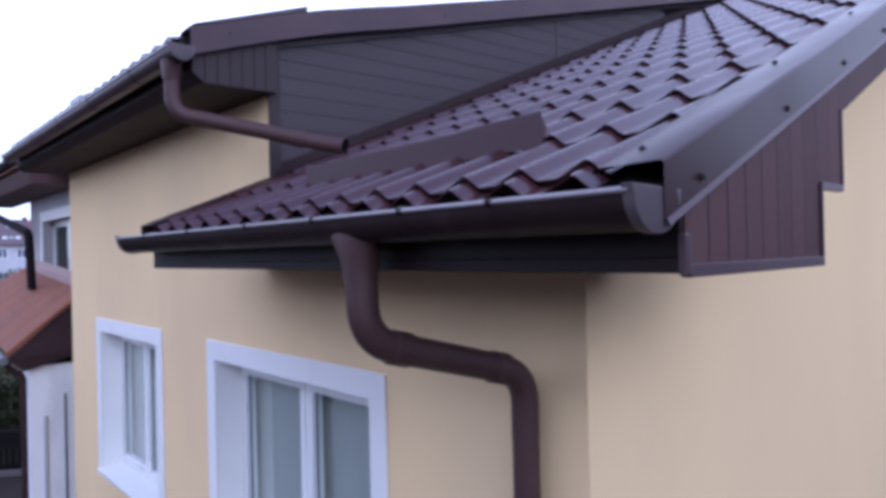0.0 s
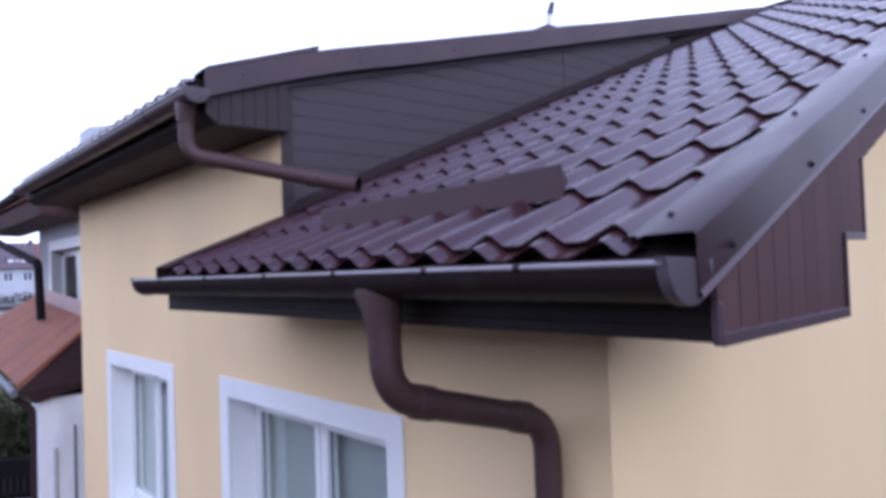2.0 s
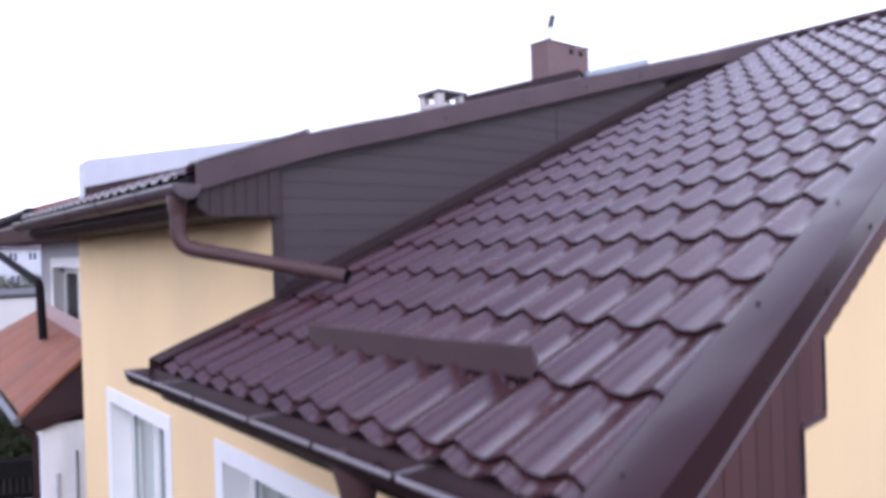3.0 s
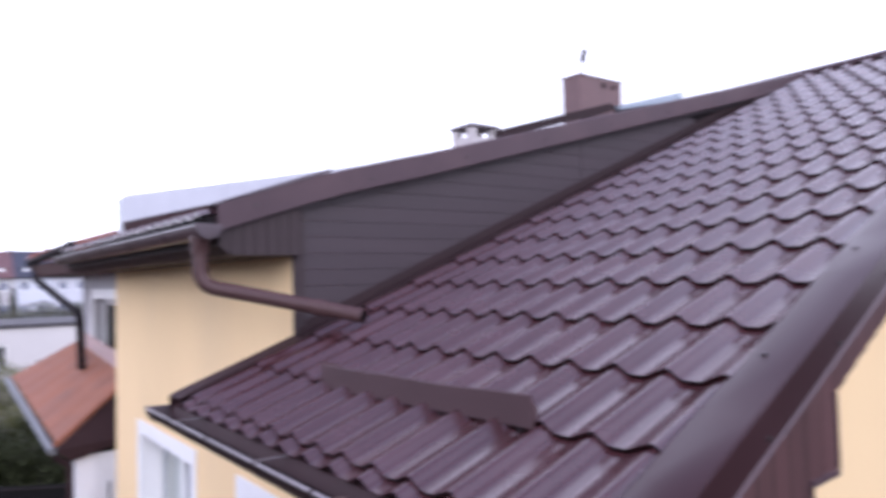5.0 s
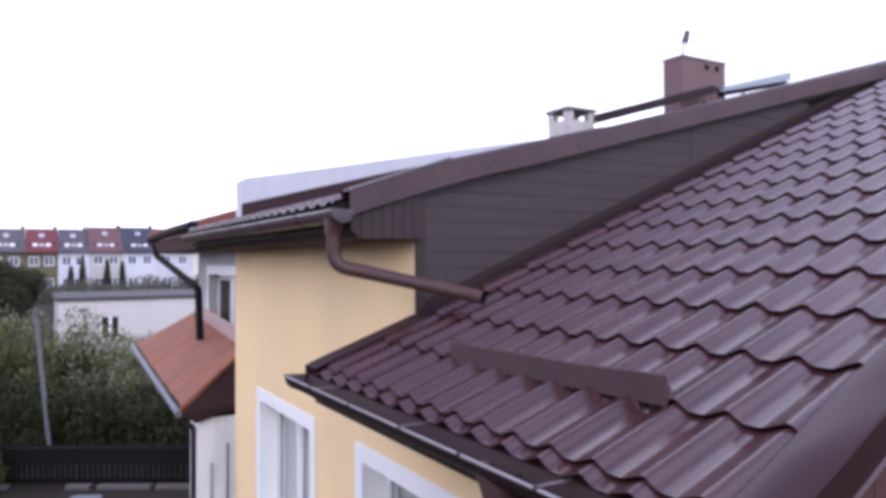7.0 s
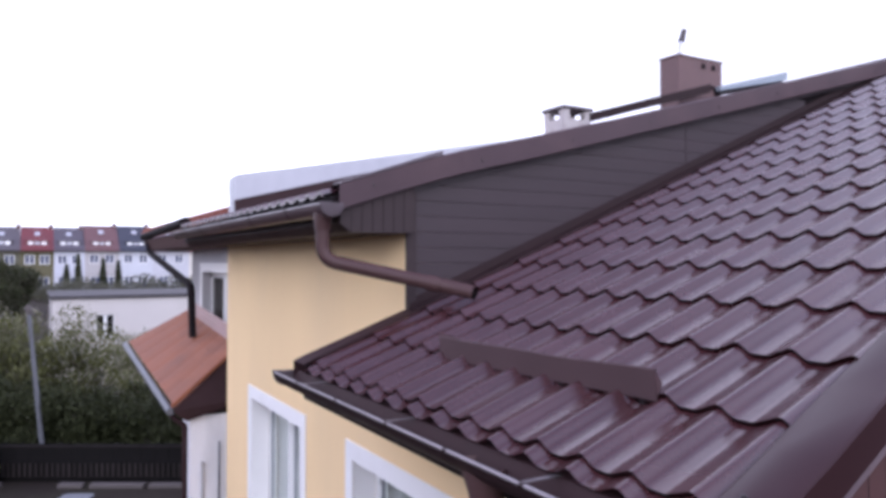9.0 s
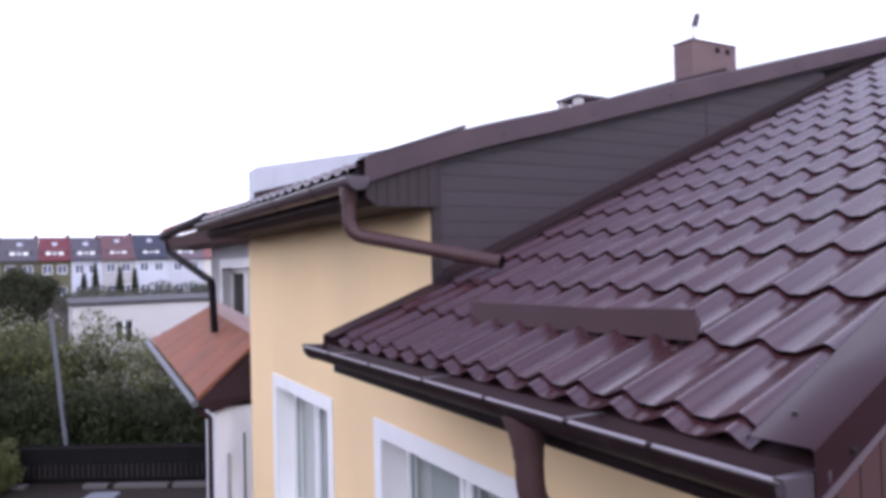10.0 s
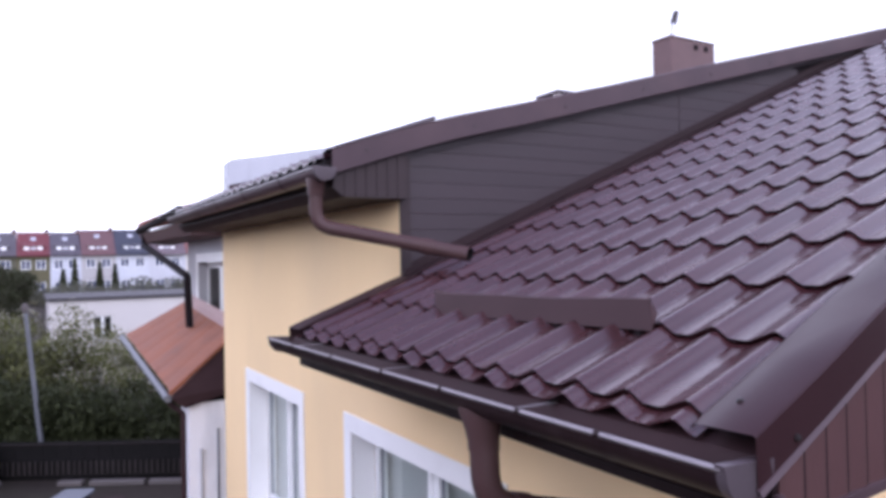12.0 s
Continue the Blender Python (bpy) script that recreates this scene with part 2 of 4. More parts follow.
M_BIN = material("pale_blue_painted_lid", (0.085, 0.095, 0.115), rough=0.5, var=0.1, scale=2, fine=30, bump=0.05)


# ---- building blocks ----
class Geo:
    """Vertices and faces of one mesh."""

    def __init__(self):
        self.v, self.f = [], []

    def quad(self, *pts):
        n = len(self.v)
        self.v += [tuple(p) for p in pts]
        self.f.append(tuple(range(n, n + len(pts))))
        return self

    def box(self, x0, x1, y0, y1, z0, z1):
        n = len(self.v)
        self.v += [(x, y, z) for z in (z0, z1) for y in (y0, y1) for x in (x0, x1)]
        self.f += [tuple(n + i for i in q) for q in ((0, 2, 3, 1), (4, 5, 7, 6), (0, 1, 5, 4), (1, 3, 7, 5), (3, 2, 6, 7), (2, 0, 4, 6))]
        return self

    def prism(self, outline, a, b, axis="y"):
        """A closed outline, in xz for axis y, in yz for axis x, in xy for axis z, drawn out from a to b."""
        n, k = len(self.v), len(outline)
        for w in (a, b):
            for p, q in outline:
                self.v.append({"y": (p, w, q), "x": (w, p, q), "z": (p, q, w)}[axis])
        self.f.append(tuple(range(n, n + k)))
        self.f.append(tuple(reversed(range(n + k, n + 2 * k))))
        self.f += [(n + i, n + k + i, n + k + (i + 1) % k, n + (i + 1) % k) for i in range(k)]
        return self

    def ribbon(self, rows, closed=False):
        """A surface through rows of points."""
        n, k = len(self.v), len(rows[0])
        for r in rows:
            self.v += [tuple(p) for p in r]
        for i in range(len(rows) - 1):
            for j in range(k if closed else k - 1):
                a, b = n + i * k + j, n + i * k + (j + 1) % k
                self.f.append((a, b, b + k, a + k))
        return self

    def tube(self, path, radii, sides=20, cap=False):
        pts = [Vector(p) for p in path]
        if not isinstance(radii, (list, tuple)):
            radii = [radii] * len(pts)
        rings, side = [], None
        for i, p in enumerate(pts):
            d = (pts[min(i + 1, len(pts) - 1)] - pts[max(i - 1, 0)]).normalized()
            if side is None:
                side = d.cross(Vector((0, 1, 0.13))).normalized()
            side = (side - d * side.dot(d)).normalized()
            up = d.cross(side)
            rings.append([p + radii[i] * (math.cos(2 * math.pi * j / sides) * side + math.sin(2 * math.pi * j / sides) * up) for j in range(sides)])
        n = len(self.v)
        self.ribbon(rings, closed=True)
        if cap:
            self.f.append(tuple(range(n, n + sides)))
            e = len(self.v)
            self.f.append(tuple(range(e - sides, e)))
        return self


def mesh_of(name, geo, mat, smooth=False, bevel=0.0):
    me = bpy.data.meshes.new(name)
    me.from_pydata(geo.v, [], geo.f)
    bm = bmesh.new()
    bm.from_mesh(me)
    if bevel:
        bmesh.ops.remove_doubles(bm, verts=bm.verts, dist=1e-5)
        sharp = [e for e in bm.edges if len(e.link_faces) == 2 and e.calc_face_angle(0) > 0.6]
        bmesh.ops.bevel(bm, geom=sharp, offset=bevel, segments=2, affect="EDGES", profile=0.6)
    bmesh.ops.recalc_face_normals(bm, faces=bm.faces)
    bm.to_mesh(me)
    bm.free()
    me.materials.append(mat)
    if smooth:
        me.polygons.foreach_set("use_smooth", [True] * len(me.polygons))
        me.set_sharp_from_angle(angle=radians(smooth if smooth is not True else 45))
    me.update()
    return me


def part(name, geo, mat, parent=None, label="", smooth=False, bevel=0.0):
    ob = new(name, mesh_of(name, geo, mat, smooth, bevel))
    if parent:
        ob.parent = parent
    if label:
        tagged(ob, label)
    return ob


def thing(name, at, label, category, group="", kind=""):
    ob = new(name)
    ob.empty_display_size = 0.1
    ob.location = at
    return tagged(ob, label, category, group, kind)


def world_of(p):
    return p.matrix_basis.copy() if p.parent is None else world_of(p.parent) @ p.matrix_parent_inverse @ p.matrix_basis


def under(name, geo, mat, parent, label="", smooth=False, bevel=0.0):
    """A part given in world places, under a thing that stands elsewhere."""
    ob = part(name, geo, mat, parent, label, smooth, bevel)
    ob.matrix_parent_inverse = world_of(parent).inverted()
    return ob


def bend(points, r, steps=7):
    """A path through points with rounded corners."""
    pts = [Vector(p) for p in points]
    out = [pts[0]]
    for a, b, c in zip(pts, pts[1:], pts[2:]):
        d0, d1 = (a - b), (c - b)
        k = min(r, d0.length * 0.48, d1.length * 0.48)
        p, q = b + d0.normalized() * k, b + d1.normalized() * k
        for i in range(steps + 1):
            u = i / steps
            out.append((1 - u) ** 2 * p + 2 * u * (1 - u) * b + u * u * q)
    return out + [pts[-1]]


# ---- plan of the house (metres) ----
TAN, EAVE_Z = 0.408, 4.075          # main roof: fall, and height over the fascia
X_EAVE = -0.05                      # lower edge of the tiles, over the gutter
UTAN, UEAVE = 0.262, 4.930         # dormer roof
WALL_X, WALL_N, WALL_F = 0.555, 0.658, 6.75
RIDGE_X = 6.1
CHEEK_Y, BARGE2_Y = 2.65, 2.555
SKEW = 0.09                         # the verge runs a little out of square with the eaves
SLOPE, USLOPE = math.atan(TAN), math.atan(UTAN)


def roof_z(x):
    return EAVE_Z + TAN * x


def dormer_z(x):
    return UEAVE + UTAN * x


RIDGE_Z = roof_z(RIDGE_X) + 0.02

# ground and yard
part_ground = part("ground", Geo().quad((-2500, -2500, 0), (2500, -2500, 0), (2500, 2500, 0), (-2500, 2500, 0)), M_GROUND)
tagged(part_ground, "worn grass and bare soil around the houses", "ground", kind="structure")
yard = part("pavement", Geo().box(-9, 0.35, -6, 14.2, -0.05, 0.02), M_PAVE)
tagged(yard, "dull grey paved yard beside the house", "paving", kind="structure")

# unseen walls added to close the yard: they block low sky and darken reflections
closing = part("wall_yard", Geo().box(-15.3, -15, -14, 9, 0, 6.5).box(-15, 3, -14.3, -14, 0, 5.5).box(3, 6, -14.3, -14, 0, 5.5).box(6, 40, -9.3, -9, 0, 7.2), M_ENCLOSE)
tagged(closing, "unseen dark walls added to block low sky light", "wall", kind="structure")

# windows: (near y, far y) of the openings in the long wall
SILL_Z, HEAD_Z = 2.19, 3.340
OPENINGS = ((1.785, 3.375), (4.39, 5.77))

# long wall under the eaves and the dormer
g = Geo()
top_near, top_far = roof_z(WALL_X) - 0.03, dormer_z(WALL_X) - 0.03
x0, x1 = WALL_X, WALL_X + 0.30
g.box(x0, x1, WALL_N, WALL_F, 0, SILL_Z)
ys = [WALL_N] + [y for o in OPENINGS for y in o] + [WALL_F]
for a, b in zip(ys[0::2], ys[1::2]):
    g.box(x0, x1, a, b, SILL_Z, HEAD_Z)
g.box(x0, x1, WALL_N, WALL_F, HEAD_Z, top_near)
g.box(x0, x1, CHEEK_Y, WALL_F, top_near, top_far)
wall_w = part("wall_west", g, M_RENDER)
tagged(wall_w, "cream yellow rendered wall under the brown eaves", "wall", kind="structure")

# gable wall
HOUSE_E = 2 * RIDGE_X - WALL_X
g = Geo().prism([(WALL_X + 0.001, 0), (HOUSE_E, 0), (HOUSE_E, roof_z(WALL_X) - 0.06), (RIDGE_X, RIDGE_Z - 0.12), (WALL_X + 0.001, roof_z(WALL_X) - 0.06)], WALL_N + 0.0005, WALL_N + 0.30)
wall_s = part("wall_south", g, M_RENDER)
tagged(wall_s, "cream yellow rendered gable wall", "wall", kind="structure")
g = Geo().box(HOUSE_E - 0.3, HOUSE_E, WALL_N + 0.3, WALL_F, 0, 4.1)
g.prism([(WALL_X + 0.3, 0), (HOUSE_E - 0.3, 0), (HOUSE_E - 0.3, 4.2), (RIDGE_X, RIDGE_Z - 0.12), (WALL_X + 0.3, 4.75)], WALL_F - 0.25, WALL_F)
wall_e = part("wall_north", g, M_RENDER)
tagged(wall_e, "plain cream rendered walls at the back of the house", "wall", kind="structure")


def window(index, ya, yb):
    w = thing("window_%d" % index, (WALL_X, (ya + yb) / 2, SILL_Z), "white plastic two-sash window in a white painted surround", "window", kind="structure")
    t, p = 0.115, 0.012
    xo, xi = WALL_X - p, WALL_X - 0.0005
    sg = Geo().box(xo, xi, yb, yb + t, SILL_Z - 0.05, HEAD_Z + t)
    sg.box(xo, xi, ya - t, ya, SILL_Z - 0.05, HEAD_Z + t)
    sg.box(xo, xi, ya, yb, HEAD_Z, HEAD_Z + t)
    under("surround", sg, M_TRIM, w, "white painted band around the opening", bevel=0.003)
    # painted reveal lining
    xf = WALL_X + 0.155
    rv = Geo().box(WALL_X, xf, yb - 0.004, yb - 0.0005, SILL_Z, HEAD_Z)
    rv.box(WALL_X, xf, ya + 0.0005, ya + 0.004, SILL_Z, HEAD_Z)
    rv.box(WALL_X, xf, ya + 0.004, yb - 0.004, HEAD_Z - 0.004, HEAD_Z - 0.0005)
    under("reveal", rv, M_TRIM, w)
    under("window_sill", Geo().prism([(WALL_X - 0.05, SILL_Z - 0.03), (WALL_X - 0.05, SILL_Z - 0.005), (xf, SILL_Z + 0.02), (xf, SILL_Z - 0.03)], ya - 0.03, yb + 0.03), M_PVC, w, "white metal sill sloping outwards", bevel=0.003)
    fr = 0.046
    a, b, z0, z1 = ya + 0.005, yb - 0.005, SILL_Z + 0.021, HEAD_Z - 0.005
    mid = (a + b) / 2
    fg = Geo().box(xf, xf + 0.07, a, a + fr, z0, z1).box(xf, xf + 0.07, b - fr, b, z0, z1)
    fg.box(xf, xf + 0.07, a + fr, b - fr, z0, z0 + fr).box(xf, xf + 0.07, a + fr, b - fr, z1 - fr, z1)
    fg.box(xf, xf + 0.07, mid - 0.024, mid + 0.024, z0 + fr, z1 - fr)
    under("window_frame", fg, M_PVC, w, bevel=0.004)
    for lo, hi in ((a + fr, mid - 0.024), (mid + 0.024, b - fr)):
        s = 0.040
        lo, hi = lo + 0.001, hi - 0.001
        zl, zh = z0 + fr + 0.001, z1 - fr - 0.001
        sx0, sx1 = xf - 0.012, xf + 0.05
        sg = Geo().box(sx0, sx1, lo, lo + s, zl, zh).box(sx0, sx1, hi - s, hi, zl, zh)
        sg.box(sx0, sx1, lo + s, hi - s, zl, zl + s).box(sx0, sx1, lo + s, hi - s, zh - s, zh)
        sash = under("sash", sg, M_PVC, w, bevel=0.005)
        gk = Geo().box(sx0 + 0.018, sx0 + 0.024, lo + s - 0.001, lo + s + 0.008, zl + s, zh - s)
        gk.box(sx0 + 0.018, sx0 + 0.024, hi - s - 0.008, hi - s + 0.001, zl + s, zh - s)
        under("gasket", gk, M_GASKET, sash)
        pane = under("pane", Geo().box(sx0 + 0.026, sx0 + 0.032, lo + s - 0.004, hi - s + 0.004, zl + s - 0.004, zh - s + 0.004), M_GLASS, sash)
        pane.visible_shadow = False
    # net curtain with folds behind the panes
    n = 90
    cols = [(xf + 0.09 + 0.0008 * math.sin(i * 0.9) + 0.0005 * math.sin(i * 2.3 + 1), ya - 0.1 + (yb - ya + 0.2) * i / n) for i in range(n + 1)]
    under("curtain", Geo().ribbon([[(x, y, z) for x, y in cols] for z in (SILL_Z - 0.1, HEAD_Z + 0.1)]), M_ROOM, w, "pale grey net curtain in soft folds", smooth=True)
    return w


for i, (ya, yb) in enumerate(OPENINGS):
    window(i + 1, ya, yb)

# ---- eaves box of the main roof: fascia, soffit, boarded end ----
EAVE_END = 2.72
STEP_X = (0.743, 0.923)
eb = thing("eaves_box", (0, 0, 3.9), "dark brown boxed eaves with a boarded end panel", "eaves", kind="structure")
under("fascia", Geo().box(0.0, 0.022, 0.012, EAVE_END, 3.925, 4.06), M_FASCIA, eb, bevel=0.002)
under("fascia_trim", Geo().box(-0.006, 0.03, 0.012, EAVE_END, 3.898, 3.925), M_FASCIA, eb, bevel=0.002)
cuts = [0.03, 0.135, 0.24, 0.345, 0.45, WALL_X, 0.65, STEP_X[0]]
for xa, xb in zip(cuts, cuts[1:]):
    under("soffit_board", Geo().box(xa, xb - 0.003, 0.03 + SKEW * xb, EAVE_END if xb <= WALL_X else WALL_N, 3.902, 3.914), M_BOARD, eb)
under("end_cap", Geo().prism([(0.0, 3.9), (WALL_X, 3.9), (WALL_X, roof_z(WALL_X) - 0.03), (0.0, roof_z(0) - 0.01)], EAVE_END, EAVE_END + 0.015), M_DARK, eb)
# boarded end: board by board, each cut to the slope of the verge


def end_low(x):
    return 3.9 if x < STEP_X[0] else (4.093 if x < STEP_X[1] else roof_z(x) - 0.165)


def end_high(x):
    return roof_z(x) - 0.055


xa = 0.0145
while xa < RIDGE_X - 0.1:
    w = 0.088
    xb = xa + w
    for sx in STEP_X:
        if xa < sx < xb:
            xb = sx
    m = (xa + xb) / 2
    lo0, lo1 = (end_low(xa + 1e-4), end_low(xb - 1e-4))
    g = Geo().prism([(xa, lo0), (xb - 0.0095, lo1), (xb - 0.0095, end_high(xb)), (xa, end_high(xa))], 0.004 + SKEW * m, 0.008 + SKEW * m)
    under("board", g, M_BOARD, eb, bevel=0.001)
    # near-black backing paints the shadow lines in the joints
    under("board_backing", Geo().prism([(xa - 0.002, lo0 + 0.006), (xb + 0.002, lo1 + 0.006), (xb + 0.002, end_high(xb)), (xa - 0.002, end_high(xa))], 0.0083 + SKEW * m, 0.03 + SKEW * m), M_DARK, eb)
    xa = xb
under("corner_post", Geo().box(-0.008, 0.014, -0.004, 0.0115, 3.895, 3.968), M_BARGE, eb, bevel=0.004)
under("bottom_trim", Geo().prism([(0.0145, -0.002), (STEP_X[0] + 0.006, SKEW * STEP_X[0] - 0.004), (STEP_X[0] + 0.006, SKEW * STEP_X[0] + 0.02), (0.0145, 0.02)], 3.890, 3.914, axis="z"), M_BARGE, eb, bevel=0.002)
under("step_trim", Geo().prism([(STEP_X[0] + 0.006, SKEW * STEP_X[0] - 0.001), (STEP_X[1] + 0.004, SKEW * STEP_X[1] - 0.003), (STEP_X[1] + 0.004, SKEW * STEP_X[1] + 0.02), (STEP_X[0] + 0.006, SKEW * STEP_X[0] + 0.02)], 4.082, 4.100, axis="z"), M_BARGE, eb, bevel=0.002)
under("edge_trim", Geo().box(STEP_X[0] - 0.004, STEP_X[0] + 0.006, SKEW * STEP_X[0] - 0.004, SKEW * STEP_X[0] + 0.02, 3.914, 4.093), M_BARGE, eb, bevel=0.002)
under("edge_trim", Geo().box(STEP_X[1] - 0.004, STEP_X[1] + 0.006, SKEW * STEP_X[1] - 0.003, SKEW * STEP_X[1] + 0.02, 4.100, roof_z(STEP_X[1]) - 0.15), M_BARGE, eb, bevel=0.002)
# boarded underside of the verge overhang, back to the gable wall
nb_b = 46
for i in range(nb_b):
    xa = STEP_X[1] + (RIDGE_X - STEP_X[1]) * i / nb_b
    xb = STEP_X[1] + (RIDGE_X - STEP_X[1]) * (i + 1) / nb_b - 0.004
    g = Geo().prism([(xa, roof_z(xa) - 0.150), (xb, roof_z(xb) - 0.150), (xb, roof_z(xb) - 0.135), (xa, roof_z(xa) - 0.135)], 0.032 + SKEW * xb, WALL_N)
    under("verge_soffit_board", g, M_BOARD, eb)
# level soffit beyond the corner, under the boxed end
under("soffit_board", Geo().prism([(STEP_X[0] + 0.01, 0.03 + SKEW * STEP_X[0]), (STEP_X[1], 0.03 + SKEW * STEP_X[1]), (STEP_X[1], WALL_N), (STEP_X[0] + 0.01, WALL_N)], 4.100, 4.112, axis="z"), M_BOARD, eb)

# ---- main roof of pressed metal tiles ----
PITCH, CREST, COLS = 0.177, 0.26, 14
FIRST_Y = 0.195 - CREST * PITCH
LIP0, ROW, ROWS_N = 0.0, 0.307, 20
AMP, LIFT = 0.035, 0.015


def raw_wave(u):
    """One wave before rounding: a flat hollow, a short steep side and a long gentle fall."""
    u = u % 1.0
    if u < CREST:
        return max(0.0, (u - 0.07) / (CREST - 0.07))
    return max(0.0, ((1 - u) / (1 - CREST) - 0.34) / 0.66)


@functools.lru_cache(maxsize=None)
def wave(u):
    """Height of the tile profile at u of one wave, its crest and hollow rounded."""
    return AMP * sum(raw_wave(u + 0.012 * k) for k in range(-4, 5)) / 9


roof = thing("roof", (0, 0, EAVE_Z), "brown pressed metal tile roof with low waves and stepped rows", "roof", kind="structure")
slope_m = Matrix.Rotation(-SLOPE, 4, "Y")
S_ROW = ROW / math.cos(SLOPE)
NSEG = 20


def tile_geo(length, lift0, lift1, nose=True):
    us = [i / NSEG for i in range(NSEG + 1)]
    rows = []
    if nose:
        rows.append([(0.016, u * PITCH, wave(u) - 0.006) for u in us])
        rows.append([(0.0, u * PITCH, wave(u) + lift0) for u in us])
    else:
        rows.append([(0.0, u * PITCH, wave(u) - 0.002) for u in us])
        rows.append([(0.0, u * PITCH, wave(u) + lift0) for u in us])
    rows.append([(length, u * PITCH, wave(u) + lift1) for u in us])
    return Geo().ribbon(rows)


def smooth_mesh(name, geo, mat, angle=50):
    me = bpy.data.meshes.new(name)
    me.from_pydata(geo.v, [], geo.f)
    bm = bmesh.new()
    bm.from_mesh(me)
    bm.normal_update()
    if sum(f.normal.z for f in bm.faces) < 0:
        bmesh.ops.reverse_faces(bm, faces=bm.faces)
    bm.to_mesh(me)
    bm.free()
    me.materials.append(mat)
    me.polygons.foreach_set("use_smooth", [True] * len(me.polygons))
    me.set_sharp_from_angle(angle=radians(angle))
    return me


tile_mesh = smooth_mesh("tile", tile_geo(S_ROW + 0.004, LIFT, 0.0), M_TILE)
front_mesh = smooth_mesh("tile_front", tile_geo((LIP0 - X_EAVE) / math.cos(SLOPE) + 0.004, 0.002, 0.0, nose=False), M_TILE)


def put_tile(me, col, x):
    ob = new("tile", me)
    ob.parent = roof
    ob.matrix_parent_inverse = roof.matrix_basis.inverted()
    ob.matrix_basis = Matrix.Translation((x, FIRST_Y + col * PITCH, roof_z(x))) @ slope_m
    return ob


# ---- verge flashing along the gable ----
VERGE_UP = 0.045
FLANGE = 0.142


def verge(name, x_a, x_b, y_out, y_in, top, label, face=0.098, lip=0.012, skew=0.0, mat=M_FLASH):
    v = thing(name, (x_a, y_out, top(x_a)), label, "flashing", kind="structure")
    n = 24
    rows = []
    for i in range(n + 1):
        x = x_a + (x_b - x_a) * i / n
        wob = 0.0012 * math.sin(5.1 * x) + 0.0008 * math.sin(13.7 * x + 1)
        z = top(x)
        o = skew * max(x, 0)
        rows.append([(px, py + o, pz) for px, py, pz in [(x, y_in, z - (0.050 if x > 0.06 else 0.012)), (x, y_in - 0.002, z - 0.004 + wob), (x, y_in - 0.012, z + wob), (x, y_out + 0.006, z + 0.002 + wob), (x, y_out, z - 0.003), (x, y_out - 0.001 + wob, z - face), (x, y_out + 0.010, z - face - 0.003), (x, y_out + 0.012, z - face + 0.004)]])
    sheet = under("sheet", Geo().ribbon(rows), mat, v, smooth=40)
    if lip:
        lp = []
        for i in range(2):
            x = (x_a, x_b)[i]
            z = top(x) - face
            o = skew * max(x, 0)
            lp.append([(px, py + o, pz) for px, py, pz in [(x, y_out + 0.006, z + 0.002), (x, y_out - 0.005, z - 0.001), (x, y_out - 0.011, z - lip), (x, y_out + 0.010, z - lip - 0.002)]])
        under("lower_trim", Geo().ribbon(lp, closed=True), M_BARGE, v, "drip edge bent outwards")
    return v


def screw(parent, at, normal):
    d = Vector(normal).normalized()
    p = Vector(at)
    return under("screw", Geo().tube([p - d * 0.002, p + d * 0.0015, p + d * 0.0016, p + d * 0.006], [0.0085, 0.0085, 0.0055, 0.005], sides=8, cap=True), M_SCREW, parent)


v1 = verge("verge_flashing", -0.073, RIDGE_X, -0.006, FLANGE, lambda x: roof_z(x) + VERGE_UP, "brown coated sheet metal verge flashing with screw heads", skew=SKEW)
for i in range(9):
    x = 0.021 + 0.69 * i
    if x < RIDGE_X:
        screw(v1, (x, 0.095 + SKEW * x, roof_z(x) + VERGE_UP + 0.001), (-TAN, 0, 1))
for i in range(15):
    x = 0.06 + 0.44 * i
    if x < RIDGE_X:
        screw(v1, (x, -0.0075 + SKEW * x, roof_z(x) + VERGE_UP - 0.075), (0, -1, 0))
# far verge of the low part of the roof, in front of the dormer wall
verge("end_flashing", -0.055, WALL_X - 0.002, 2.735, 2.60, lambda x: roof_z(x) + 0.040, "flat brown flashing at the end of the roof", face=0.075, lip=0.0, skew=-0.15, mat=M_DRIP)

# ridge
g = Geo()
rows = []
for y in [-0.03 + i * 0.35 for i in range(21)]:
    rows.append([(RIDGE_X + 0.11 * math.cos(a), y, RIDGE_Z - 0.03 + 0.075 * math.sin(a)) for a in [math.pi * j / 10 for j in range(11)]])
ridge = part("ridge_cap", Geo().ribbon(rows), M_FLASH, smooth=True)
tagged(ridge, "rounded brown metal ridge cap", "ridge", kind="structure")

# back slope, out of sight
g = Geo().prism([(RIDGE_X, RIDGE_Z - 0.03), (HOUSE_E + 0.4, roof_z(0.05)), (HOUSE_E + 0.4, roof_z(0.05) - 0.05), (RIDGE_X, RIDGE_Z - 0.1)], 0.0, 7.0)
back = part("roof_back", g, M_TILE2)
tagged(back, "brown metal roof slope behind the ridge", "roof", kind="structure")

# ---- dormer: cheek, eaves, roof ----
cheek = thing("dormer_cheek", (WALL_X, CHEEK_Y, roof_z(WALL_X)), "dormer cheek clad in grey-brown horizontal boards", "cladding", kind="structure")
CX = 0.60


